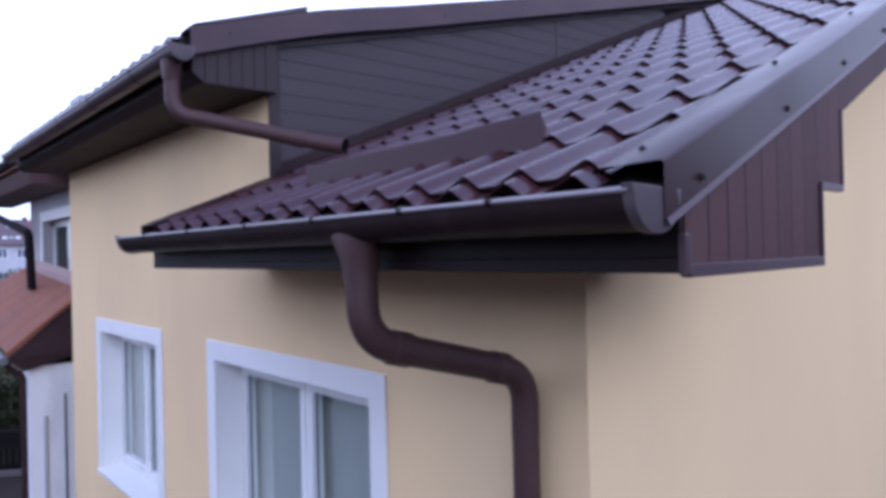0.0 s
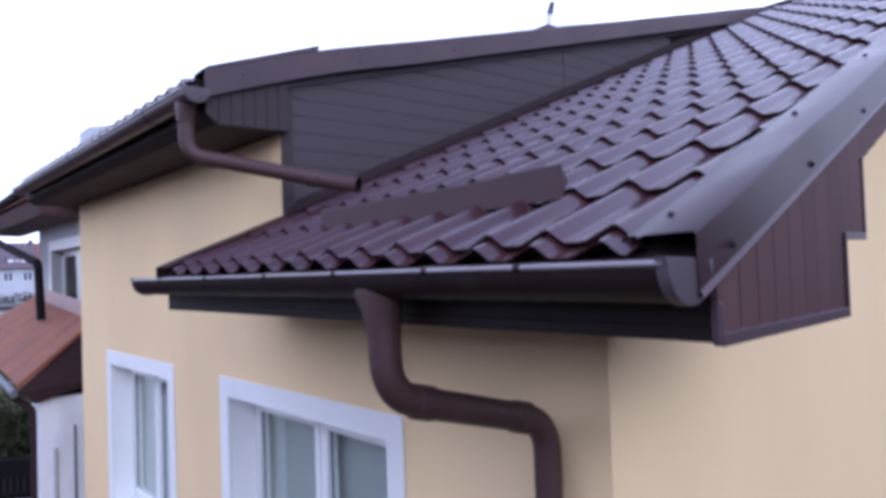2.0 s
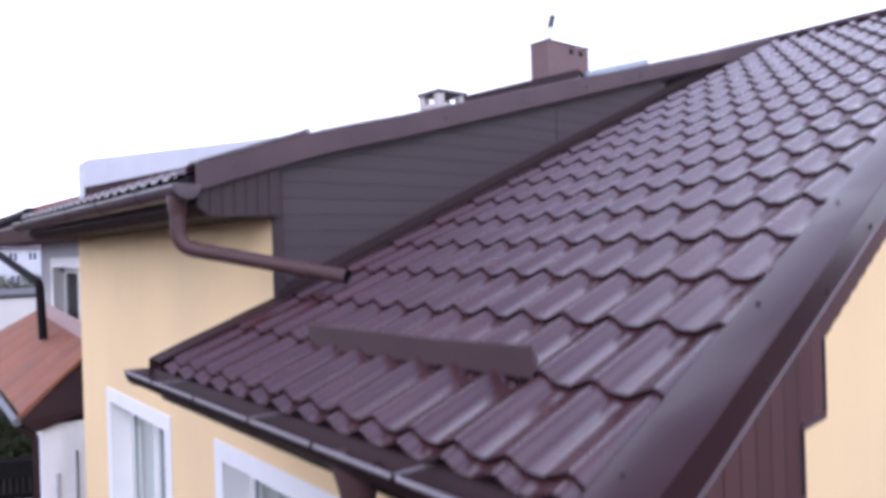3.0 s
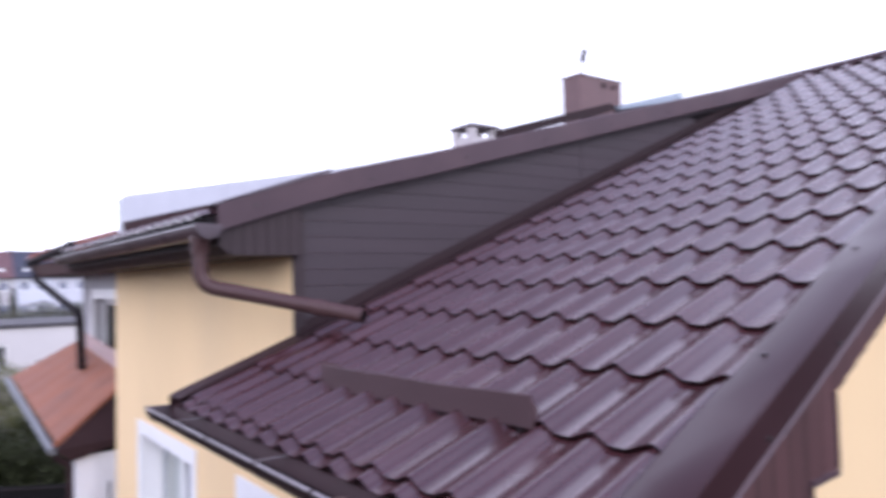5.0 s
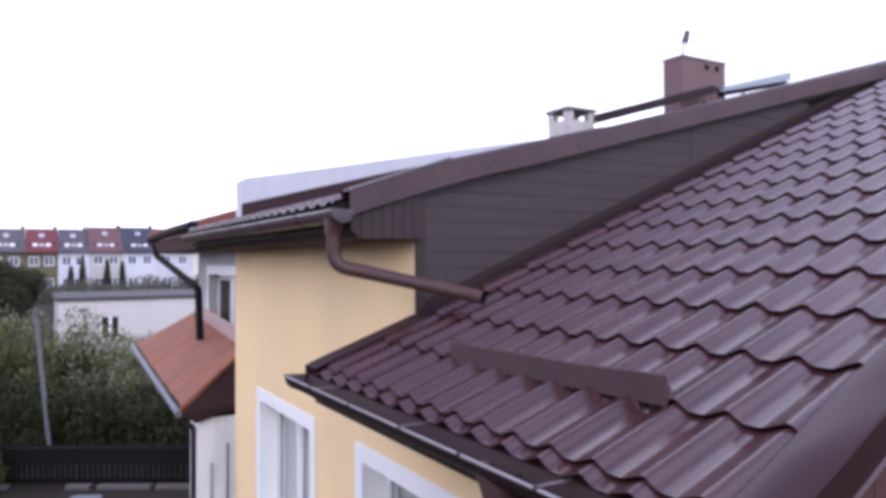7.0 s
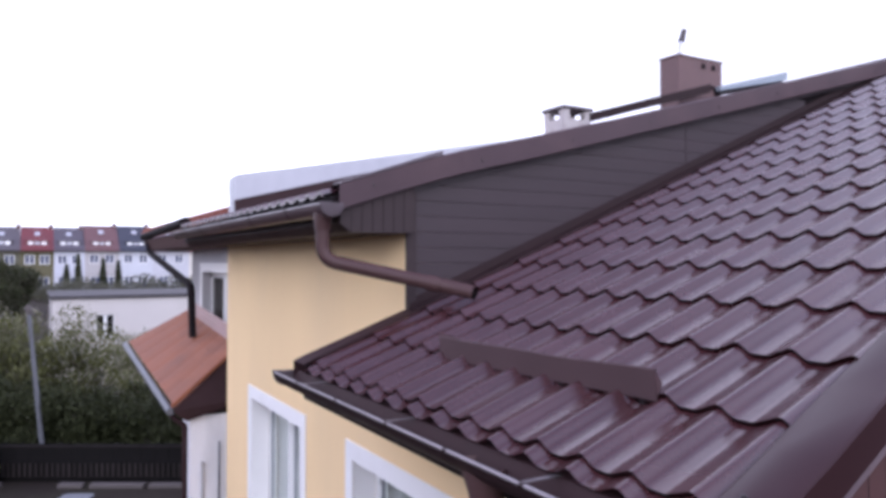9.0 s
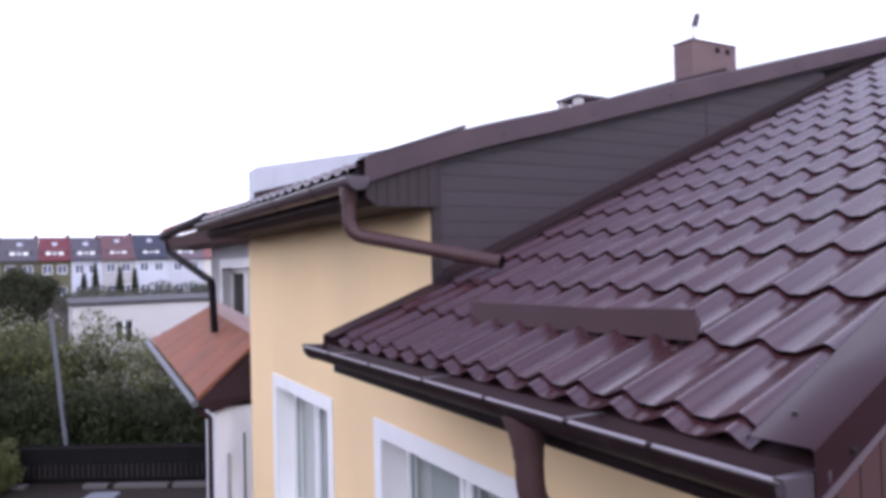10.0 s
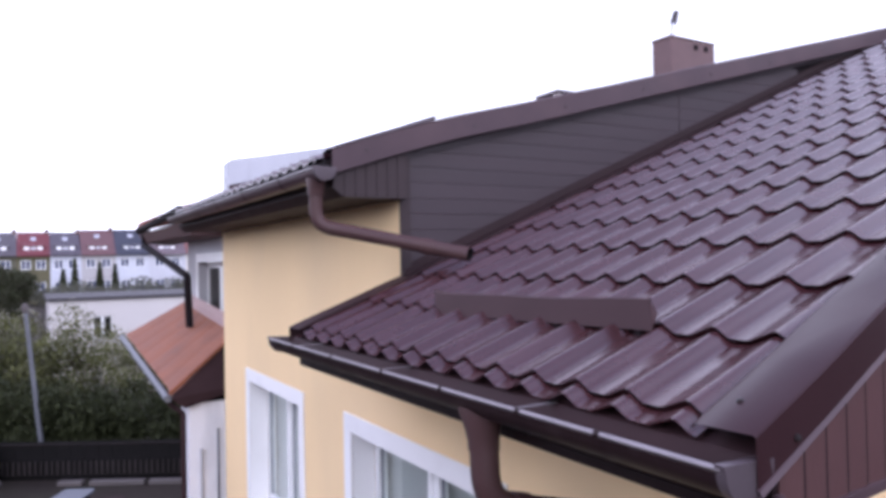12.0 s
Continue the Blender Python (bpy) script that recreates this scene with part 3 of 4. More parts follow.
BOARD_H = 0.088
TIP_X, JOINT_X = 4.2, 2.80          # the boards stop short of the tip; one upright joint
z = 4.25
while z < 6.5:
    zb = z + BOARD_H - 0.002

    def left(zz):
        return max(CX, (zz - UEAVE + 0.02) / UTAN)

    def right(zz):
        return min((zz - EAVE_Z + 0.03) / TAN, TIP_X)

    za = max(z, roof_z(CX) + 0.0)
    if zb > za and right(zb) - left(zb) > 0.02:
        pts = [(left(za), za), (max(right(za), left(za) + 0.001), za), (right(zb), zb), (left(zb), zb)]
        if left(zb) > CX and left(za) == CX:
            pts.append((CX, dormer_z(CX) - 0.02))
        under("board", Geo().prism(pts, CHEEK_Y - 0.012, CHEEK_Y), M_CLAD, cheek, bevel=0.0012)
    z += BOARD_H
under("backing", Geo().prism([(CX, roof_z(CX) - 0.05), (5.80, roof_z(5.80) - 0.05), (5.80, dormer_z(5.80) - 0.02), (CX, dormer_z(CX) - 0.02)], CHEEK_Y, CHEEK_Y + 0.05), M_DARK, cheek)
under("corner_trim", Geo().box(WALL_X - 0.008, CX + 0.012, CHEEK_Y - 0.022, CHEEK_Y - 0.0125, roof_z(WALL_X) - 0.01, 5.00), M_CORNER, cheek, bevel=0.002)
under("joint_strip", Geo().box(JOINT_X - 0.007, JOINT_X + 0.007, CHEEK_Y - 0.0155, CHEEK_Y - 0.0125, roof_z(JOINT_X) + 0.02, dormer_z(JOINT_X) - 0.03), M_CLAD, cheek)
# strip added to stand in for the shadow line under the verge
under("top_trim", Geo().prism([(0.58, dormer_z(0.58) - 0.085), (5.15, dormer_z(5.15) - 0.085), (5.15, dormer_z(5.15) - 0.04), (0.58, dormer_z(0.58) - 0.04)], CHEEK_Y - 0.030, CHEEK_Y - 0.0165), M_CLAD, cheek, "narrow strip added for the soft shadow under the verge")
# apron flashing where the cheek meets the roof; dark and tall to paint the soft shadow there
rows = []
for i in range(13):
    x = WALL_X + 0.015 + (5.55 - WALL_X) * i / 12
    rows.append([(x, CHEEK_Y - 0.085, roof_z(x) + 0.014), (x, CHEEK_Y - 0.080, roof_z(x) + 0.040), (x, CHEEK_Y - 0.026, roof_z(x) + 0.048), (x, CHEEK_Y - 0.018, roof_z(x) + 0.095)])
rows.insert(0, [(x, y, roof_z(WALL_X) - 0.01) for x, y, z in rows[0]])
under("apron_flashing", Geo().ribbon(rows), M_SOFFIT, cheek, smooth=30)

dbox = thing("dormer_eaves", (0.16, BARGE2_Y, 4.76), "brown boxed eaves of the dormer", "eaves", kind="structure")
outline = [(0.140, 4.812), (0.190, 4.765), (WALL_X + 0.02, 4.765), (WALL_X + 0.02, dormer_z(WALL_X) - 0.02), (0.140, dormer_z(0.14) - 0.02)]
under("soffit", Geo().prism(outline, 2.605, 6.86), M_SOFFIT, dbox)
xa = 0.142
while xa < WALL_X + 0.01:
    xb = min(xa + 0.062, WALL_X + 0.02)

    def low(x):
        return 4.812 - 0.94 * (x - 0.14) if x < 0.190 else 4.765
    under("board", Geo().prism([(xa, low(xa)), (xb - 0.004, low(xb - 0.004)), (xb - 0.004, dormer_z(xb) - 0.03), (xa, dormer_z(xa) - 0.03)], 2.585, 2.6045), M_CORNER, dbox)
    xa = xb

v2 = verge("dormer_verge_flashing", 0.125, 5.95, BARGE2_Y, BARGE2_Y + 0.13, lambda x: dormer_z(x) + 0.045 + 0.030 * min(max(x - 0.1, 0) / 0.9, 1) + 0.014 * math.sin(math.pi * min(max((x - 0.12) / 1.15, 0), 1)), "brown sheet metal verge flashing along the dormer roof", face=0.130, lip=0.0, mat=M_BARGE)
g = Geo().prism([(0.14, dormer_z(0.14) + 0.048), (0.74, dormer_z(0.74) + 0.083), (0.74, dormer_z(0.74) + 0.106), (0.14, dormer_z(0.14) + 0.060)], BARGE2_Y - 0.004, BARGE2_Y + 0.125)
under("overlap_sheet", g, M_CAP, v2, "raised end of an overlapping flashing sheet", bevel=0.002)
for i in range(8):
    x = 0.32 + 0.68 * i
    if x < 5.8:
        screw(v2, (x, BARGE2_Y - 0.0015, dormer_z(x) + 0.0), (0, -1, 0))

droof = thing("dormer_roof", (0.07, 2.65, UEAVE), "brown pressed metal tiles on the low dormer roof", "roof", kind="structure")
g = Geo()
NC = 23
for r in range(19):
    xa = 0.07 + r * ROW
    rows = []
    for x, h in ((xa, -0.004), (xa - 0.001, LIFT), (xa + 0.01, LIFT), (xa + ROW + 0.002, 0.0)):
        rows.append([(x, 2.65 + (c + i / 8) * PITCH, dormer_z(x) + 0.75 * wave(i / 8) + h) for c in range(NC) for i in range(8)])
    g.ribbon(rows)
ob = new("tiles", smooth_mesh("tiles", g, M_TILE2))
ob.parent = droof
ob.matrix_parent_inverse = droof.matrix_basis.inverted()
tagged(ob, kind="stuff")
under("deck", Geo().prism([(0.10, dormer_z(0.10) - 0.006), (5.83, dormer_z(5.83) - 0.006), (5.83, dormer_z(5.83) - 0.04), (0.10, dormer_z(0.10) - 0.04)], 2.58, 6.78), M_DARK, droof)
dk = [(0.01, 0.03), (RIDGE_X, 0.03 + SKEW * RIDGE_X), (RIDGE_X, 2.62), (0.01, 2.62)]
g = Geo()
g.v = [(x, y, roof_z(x) - 0.008) for x, y in dk] + [(x, y, roof_z(x) - 0.05) for x, y in dk]
g.f = [(0, 1, 2, 3), (7, 6, 5, 4), (0, 4, 5, 1), (1, 5, 6, 2), (2, 6, 7, 3), (3, 7, 4, 0)]
under("deck", g, M_DARK, roof)
under("deck", Geo().prism([(0.01, roof_z(0.01) - 0.008), (WALL_X, roof_z(WALL_X) - 0.008), (WALL_X, roof_z(WALL_X) - 0.05), (0.01, roof_z(0.01) - 0.04)], 2.62, 2.70), M_DARK, roof)



# ---- gutters ----
def gutter(name, cx, cz, r, ya, yb, label, brackets, straps=(), mat=M_GUTTER):
    gt = thing(name, (cx, ya, cz - r), label, "gutter")
    arc = [math.pi + math.pi * j / 16 for j in range(17)]
    outer = [(cx + r * math.cos(a), cz + r * math.sin(a)) for a in arc]
    inner = [(cx + (r - 0.0035) * math.cos(a), cz + (r - 0.0035) * math.sin(a)) for a in reversed(arc)]
    under("trough", Geo().ribbon([[(x, y, z) for x, z in outer + inner] for y in (ya, (ya + yb) / 2, yb)], closed=True), mat, gt, smooth=40)
    # rolled front lip
    under("front_lip", Geo().tube([(cx - r, ya + 0.004, cz + 0.003), (cx - r, yb - 0.004, cz + 0.003)], 0.0068, sides=12, cap=True), M_LIP, gt, "glossy rolled front lip", smooth=True)
    for y in (ya, yb):
        s = 1 if y == ya else -1
        g2 = Geo()
        k = [(cx + (r + 0.004) * math.cos(a), cz + (r + 0.004) * math.sin(a)) for a in arc] + [(cx + r + 0.004, cz + 0.008), (cx - r - 0.010, cz + 0.014)]
        g2.prism(k, y - 0.008 * s, y + 0.016 * s)
        under("end_cap", g2, M_CAP, gt, "grey-brown end cap, lightened for its sky sheen", smooth=30, bevel=0.002)
    for y in brackets:
        g2 = Geo()
        band = [(cx + (r + 0.0016) * math.cos(a), cz + (r + 0.0016) * math.sin(a)) for a in arc]
        band2 = [(cx + (r + 0.0002) * math.cos(a), cz + (r + 0.0002) * math.sin(a)) for a in reversed(arc)]
        g2.ribbon([[(x, yy, zz) for x, zz in band + band2] for yy in (y - 0.008, y + 0.008)], closed=True)
        b = under("bracket", g2, M_GUTTER, gt, smooth=40)
        under("clip", Geo().tube([(cx - r, y - 0.008, cz + 0.003), (cx - r, y + 0.008, cz + 0.003)], 0.0085, sides=10, cap=True), M_GUTTER, b)
    for strap in straps:
        g2 = Geo().box(cx - r, cx + r + 0.02, strap - 0.008, strap + 0.008, cz + 0.010, cz + 0.013)
        under("strap", g2, M_LIP, gt, "flat metal strap across the gutter")
    return gt


gutter("gutter", -0.086, 4.036, 0.065, 0.004, 2.765, "brown half-round gutter with rolled lip under the tiles", (0.33, 0.62, 1.01, 1.42, 1.90, 2.38), straps=(0.62, 1.42, 2.30))
# dormer gutter gets the paler brown: its sky sheen is put into the colour
gutter("gutter", 0.075, 4.900, 0.058, 2.53, 6.80, "brown half-round gutter along the dormer eaves, sky sheen painted in paler", (3.1, 3.9, 4.7, 5.5, 6.3), mat=M_BARGE)


def pipe_ring(parent, at, along, r):
    d = Vector(along).normalized()
    p = Vector(at)
    return under("socket", Geo().tube([p - d * 0.03, p - d * 0.028, p + d * 0.028, p + d * 0.03], [r, r + 0.005, r + 0.005, r], sides=24), M_PIPE, parent, smooth=40)


# downpipe of the main gutter
PY, PR, PX, PYL = 0.885, 0.043, 0.49, 0.850
dp = thing("downpipe", (PX, PYL, 0.02), "brown round downpipe with two elbows, fixed to the wall", "downpipe")
# funnel-shaped outlet
rows = []
for zz, ry, rx in ((4.015, 0.095, 0.054), (3.995, 0.092, 0.056), (3.935, 0.058, 0.050), (3.90, 0.0465, 0.0465), (3.875, 0.0465, 0.0465)):
    rows.append([(-0.084 + rx * math.cos(2 * math.pi * j / 24), PY + ry * math.sin(2 * math.pi * j / 24) + 0.25 * (zz - 3.915 if zz > 3.915 else 0), zz) for j in range(24)])
under("outlet", Geo().ribbon(rows, closed=True), M_PIPE, dp, "funnel outlet under the gutter", smooth=40)
under("upper_pipe", Geo().tube(bend([(-0.084, PY, 3.915), (-0.084, PY - 0.01, 3.715), (PX, PYL, 3.565), (PX, PYL, 3.36)], 0.10, 9), PR, sides=28), M_PIPE, dp, smooth=40)
under("lower_pipe", Geo().tube([(PX, PYL, 3.40), (PX, PYL, 0.02)], PR - 0.001, sides=28), M_PIPE, dp, smooth=40)
run = Vector((PX, PYL, 3.565)) - Vector((-0.084, PY - 0.01, 3.715))
pipe_ring(dp, Vector((-0.084, PY - 0.01, 3.715)) + run * 0.19, run, PR)
pipe_ring(dp, Vector((PX, PYL, 3.565)) - run * 0.19, run, PR)
for zz in (3.0, 1.6):
    under("wall_clip", Geo().tube([(PX, PYL, zz - 0.015), (PX, PYL, zz + 0.015)], PR + 0.004, sides=24), M_PIPE, dp, smooth=40)

# downpipe of the dormer gutter, ending over the tiles
UPR = 0.0365
up = thing("downpipe", (0.70, 2.38, 4.42), "short brown downpipe from the dormer gutter, open over the tiles", "downpipe")
rows = []
for zz, ry, rx in ((4.872, 0.075, 0.045), (4.857, 0.072, 0.046), (4.80, 0.046, 0.043), (4.775, 0.042, 0.042)):
    rows.append([(0.074 + rx * math.cos(2 * math.pi * j / 24), 2.66 + ry * math.sin(2 * math.pi * j / 24), zz) for j in range(24)])
under("outlet", Geo().ribbon(rows, closed=True), M_PIPE, up, smooth=40)
path = bend([(0.074, 2.66, 4.79), (0.074, 2.66, 4.620), (0.645, 2.26, 4.472), (0.70, 2.165, 4.452)], 0.12, 10)
under("pipe", Geo().tube(path, UPR, sides=28), M_PIPE, up, smooth=40)
# near-black lining paints the shade inside the open pipe end
under("pipe_inside", Geo().tube([Vector(path[-1]) + (Vector(path[-2]) - Vector(path[-1])).normalized() * d for d in (0.0, 0.06)], UPR - 0.003, sides=24), M_DARK, up, smooth=40)
d = (Vector((0.645, 2.26, 4.472)) - Vector((0.074, 2.66, 4.620))).normalized()
pipe_ring(up, Vector((0.645, 2.26, 4.472)) - d * 0.12, d, UPR)

rows = [[(0.012, y, 4.064), (-0.036, y, 4.044), (-0.060, y, 3.998)] for y in (0.02, 1.4, 2.74)]
drip = part("drip_flashing", Geo().ribbon(rows), M_DRIP)
tagged(drip, "brown sheet drip edge leading into the gutter", "flashing", kind="structure")

# ---- snow guard plate on the tiles ----
sg = thing("snow_guard", (0.29, 0.60, roof_z(0.29)), "plain brown folded sheet snow guard fixed across the tiles", "snow guard")
GX = 0.288
gy0, gy1 = 0.58, 1.80
foot = roof_z(GX) + 0.024
n = 20
front, rear = [], []
for i in range(n + 1):
    y = gy0 + (gy1 - gy0) * i / n
    wob = 0.003 * math.sin(4.0 * y + 0.6) + 0.0015 * math.sin(11 * y)
    prof = [(GX, foot + 0.000), (GX - 0.007, foot + 0.088 + wob), (GX - 0.005, foot + 0.092 + wob), (GX, foot + 0.090 + wob), (GX + 0.0035, foot + 0.001)]
    front.append([(x, y, zz - 0.022 * i / n) for x, zz in prof])
under("plate", Geo().ribbon(front, closed=True), M_GUARD, sg, smooth=30)
for i in range(4):
    y = gy0 + 0.06 + i * (gy1 - gy0 - 0.12) / 3
    # feet coloured near-black for the shade behind the plate
    under("foot", Geo().prism([(GX + 0.0045, foot - 0.03), (GX + 0.0045, foot + 0.03), (GX + 0.032, roof_z(GX + 0.032) + 0.030), (GX + 0.032, roof_z(GX + 0.032))], y - 0.012, y + 0.012), M_DARK, sg)
under("end_fold", Geo().prism([(GX, foot), (GX - 0.006, foot + 0.088), (GX + 0.082, roof_z(GX + 0.082) + 0.055)], gy1 - 0.002, gy1 + 0.001), M_GUARD, sg, "folded end flap")
under("end_fold", Geo().prism([(GX, foot), (GX - 0.006, foot + 0.088), (GX + 0.024, roof_z(GX + 0.024) + 0.062)], gy0 - 0.001, gy0 + 0.002), M_GUARD, sg)

# ---- party wall, chimneys and other things on the roofs ----
pw = thing("party_wall", (0.63, 6.80, 4.9), "low party wall clad in pale galvanised sheet above the roof", "parapet", kind="structure")


def party_top(x):
    return 5.54 + 0.185 * (x - 0.63)


g = Geo().prism([(0.63, 4.9), (0.63, party_top(0.63) - 0.03), (0.67, party_top(0.67)), (6.3, party_top(6.3)), (6.3, 5.6)], 6.80, 7.03)
under("sheet", g, M_ZINC, pw, bevel=0.006)
under("base_flashing", Geo().prism([(0.63, dormer_z(0.63) + 0.02), (0.63, dormer_z(0.63) + 0.17), (5.8, dormer_z(5.8) + 0.12), (5.8, dormer_z(5.8) + 0.02)], 6.786, 6.7955), M_FLASH, pw, "dark brown strip where the wall meets the tiles")
for i in range(5):
    x = 0.85 + 0.75 * i
    under("seam", Geo().box(x, x + 0.012, 6.7956, 6.7995, dormer_z(x) + 0.03, party_top(x) - 0.01), M_ZINC, pw)

ch = thing("chimney", (7.3, 6.4, 4.6), "brown coated rectangular chimney with vent holes near its top", "chimney")
g = Geo().box(6.84, 7.78, 6.26, 6.61, 4.4, 7.60)
under("shaft", g, M_BRICK, ch, bevel=0.01)
under("crown", Geo().box(6.825, 7.795, 6.245, 6.625, 7.60, 7.622), M_BRICK, ch, bevel=0.008)
for x in (7.33, 7.55):
    under("vent", Geo().box(x, x + 0.07, 6.245, 6.262, 7.47, 7.54), M_DARK, ch)
flue = thing("flue_pipe", (6.98, 6.35, 7.622), "thin bent grey steel flue on the chimney", "flue")
under("pipe", Geo().tube(bend([(6.98, 6.35, 7.61), (6.98, 6.35, 7.76), (7.04, 6.35, 7.93)], 0.05), 0.034, sides=12, cap=True), M_STEEL, flue, smooth=True)
under("cowl", Geo().tube([(7.005, 6.35, 7.84), (7.07, 6.35, 8.02)], [0.050, 0.042], sides=12, cap=True), M_SCREW, flue, smooth=True)

c2 = thing("chimney", (6.3, 8.1, 4.8), "low white chimney with an open slot under its slab", "chimney")
under("shaft", Geo().box(6.08, 6.64, 7.9, 8.4, 4.6, 6.90), M_CHIMNEY2, c2, bevel=0.01)
for x, y in ((6.08, 7.9), (6.52, 7.9), (6.08, 8.28), (6.52, 8.28)):
    under("pier", Geo().box(x, x + 0.12, y, y + 0.12, 6.90, 7.05), M_CHIMNEY2, c2)
under("slab", Geo().box(6.05, 6.67, 7.87, 8.43, 7.05, 7.10), M_CAP, c2, "weathered grey slab", bevel=0.01)

rw = thing("roof_walkway", (5.2, 6.1, 6.2), "dark brown roof walkway rail between the chimneys", "walkway")
under("plank", Geo().prism([(5.05, 6.425), (7.22, 7.05), (7.22, 7.17), (5.05, 6.545)], 6.00, 6.16), M_SOFFIT, rw, bevel=0.005)
under("end_hook", Geo().tube(bend([(7.20, 6.09, 7.12), (7.38, 6.09, 7.16), (7.44, 6.09, 7.06)], 0.04), 0.022, sides=10, cap=True), M_DARK, rw, smooth=True)
for x in (5.3, 5.9, 6.5, 7.1):
    under("support", Geo().box(x, x + 0.03, 6.08, 6.11, min(dormer_z(x), roof_z(x) if x < RIDGE_X else 9) - 0.4, 6.34 + 0.29 * (x - 5.05) - 0.001), M_DARK, rw)
hatch = thing("roof_panel", (8.6, 6.5, 7.2), "blue-grey metal sheet edge standing over the ridge", "roof panel")
under("panel", Geo().prism([(7.60, 7.15), (9.22, 7.52), (9.22, 7.645), (7.60, 7.215)], 6.15, 6.24), M_PANEL, hatch)
under("underside", Geo().prism([(7.60, 7.085), (9.10, 7.43), (9.10, 7.488), (7.60, 7.146)], 6.155, 6.235), M_DARK, hatch, "dark underside of the sheet")
under("post", Geo().box(8.1, 8.16, 6.19, 6.23, 4.4, 7.27), M_STEEL, hatch)
under("post", Geo().box(9.2, 9.26, 6.19, 6.23, 4.2, 7.50), M_STEEL, hatch)


# ---- the neighbouring house and its lean-to ----
nb = thing("house", (1.3, 10.0, 0), "neighbouring house with pale grey walls and a red tiled dormer roof", "house")
NX = 0.95
g = Geo()
WY0, WY1, WZ0, WZ1 = 7.80, 9.95, 3.60, 4.46
g.box(NX, NX + 0.3, 7.04, 10.75, 0, WZ0)
g.box(NX, NX + 0.3, 7.04, WY0, WZ0, WZ1).box(NX, NX + 0.3, WY1, 10.75, WZ0, WZ1)
g.box(NX, NX + 0.3, 7.04, 10.75, WZ1, 5.02)
g.box(NX + 0.3, 8.5, 10.45, 10.75, 0, 4.7)
under("wall", g, M_GREYWALL, nb)
under("roof", Geo().prism([(0.66, 5.06), (RIDGE_X, 6.35), (9.0, 4.9), (9.0, 4.8), (RIDGE_X, 6.25), (0.66, 4.96)], 7.04, 8.15), M_TILE2, nb)
roof_n = under("roof", Geo().prism([(0.40, 5.10), (0.95, 5.27), (4.6, 6.15), (9.0, 4.9), (9.0, 4.8), (4.6, 6.05), (0.95, 5.14), (0.40, 4.99)], 8.15, 12.3), M_REDTILE2, nb, "red tiled roof", bevel=0.01)
for i in range(13):
    y = 8.2 + i * 0.32
    under("tile_roll", Geo().tube([(0.40, y, 5.115), (0.95, y, 5.285), (2.2, y, 5.59)], 0.03, sides=8), M_REDTILE2, roof_n, smooth=True)
under("soffit", Geo().prism([(0.44, 4.97), (0.95, 5.10), (NX + 0.02, 5.12), (NX + 0.02, 4.78), (0.50, 4.80)], 8.15, 12.28), M_BOARD, nb)
under("gutter", Geo().tube([(0.38, 8.15, 5.09), (0.45, 12.36, 5.03)], 0.062, sides=14, cap=True), M_DARK, nb, "dark gutter", smooth=True)
pp = bend([(0.48, 11.9, 5.02), (0.48, 11.9, 4.76), (0.62, 9.05, 4.28), (0.635, 9.0, 3.60)], 0.08)
under("downpipe", Geo().tube(pp, 0.050, sides=14), M_DARK, nb, "dark bent downpipe", smooth=True)
win = under("window", Geo().box(NX + 0.12, NX + 0.17, WY0, WY1, WZ0, WZ0 + 0.08).box(NX + 0.12, NX + 0.17, WY0, WY1, WZ1 - 0.08, WZ1).box(NX + 0.12, NX + 0.17, WY0, WY0 + 0.09, WZ0, WZ1).box(NX + 0.12, NX + 0.17, WY1 - 0.09, WY1, WZ0, WZ1).box(NX + 0.10, NX + 0.17, 8.85, 9.08, WZ0, WZ1), M_PVC, nb)
under("sill", Geo().box(NX - 0.06, NX + 0.12, WY0 - 0.05, WY1 + 0.05, WZ0 - 0.04, WZ0), M_PVC, win)
pane = under("pane", Geo().box(NX + 0.135, NX + 0.145, WY0 + 0.09, WY1 - 0.09, WZ0 + 0.08, WZ1 - 0.08), M_GLASS2, win)
pane.visible_shadow = False
# near-black board paints the dark of the room behind the pane
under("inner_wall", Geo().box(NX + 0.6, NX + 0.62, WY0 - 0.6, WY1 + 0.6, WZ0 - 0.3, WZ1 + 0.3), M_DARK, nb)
sur = Geo().box(NX - 0.012, NX - 0.001, WY1, WY1 + 0.14, WZ0 - 0.04, WZ1 + 0.13).box(NX - 0.012, NX - 0.001, WY0 - 0.13, WY0, WZ0 - 0.04, WZ1 + 0.13).box(NX - 0.012, NX - 0.001, WY0, WY1, WZ1, WZ1 + 0.13)
under("surround", sur, M_TRIM, nb)

# lean-to: four corners of its roof
LA, LB, LC, LD = Vector((0.13, 7.25, 3.02)), Vector((0.945, 7.54, 3.66)), Vector((0.945, 10.64, 3.89)), Vector((0.07, 10.9, 3.38))
ln = thing("lean_to", (0.7, 8.6, 0), "white lean-to with a red tiled roof and dark verge board", "annex")
top = (LB - LA).cross(LD - LA).normalized()
if top.z < 0:
    top = -top
dn = top * -0.07
g = Geo()
corners = [LA, LB, LC, LD]
g.v = [tuple(c) for c in corners] + [tuple(c + dn) for c in corners]
g.f = [(0, 1, 2, 3), (7, 6, 5, 4), (0, 4, 5, 1), (1, 5, 6, 2), (2, 6, 7, 3), (3, 7, 4, 0)]
lr = under("roof", g, M_REDTILE, ln)


def on_lean(u, v, h=0.0):
    return (LA.lerp(LB, u)).lerp(LD.lerp(LC, u), v) + top * h


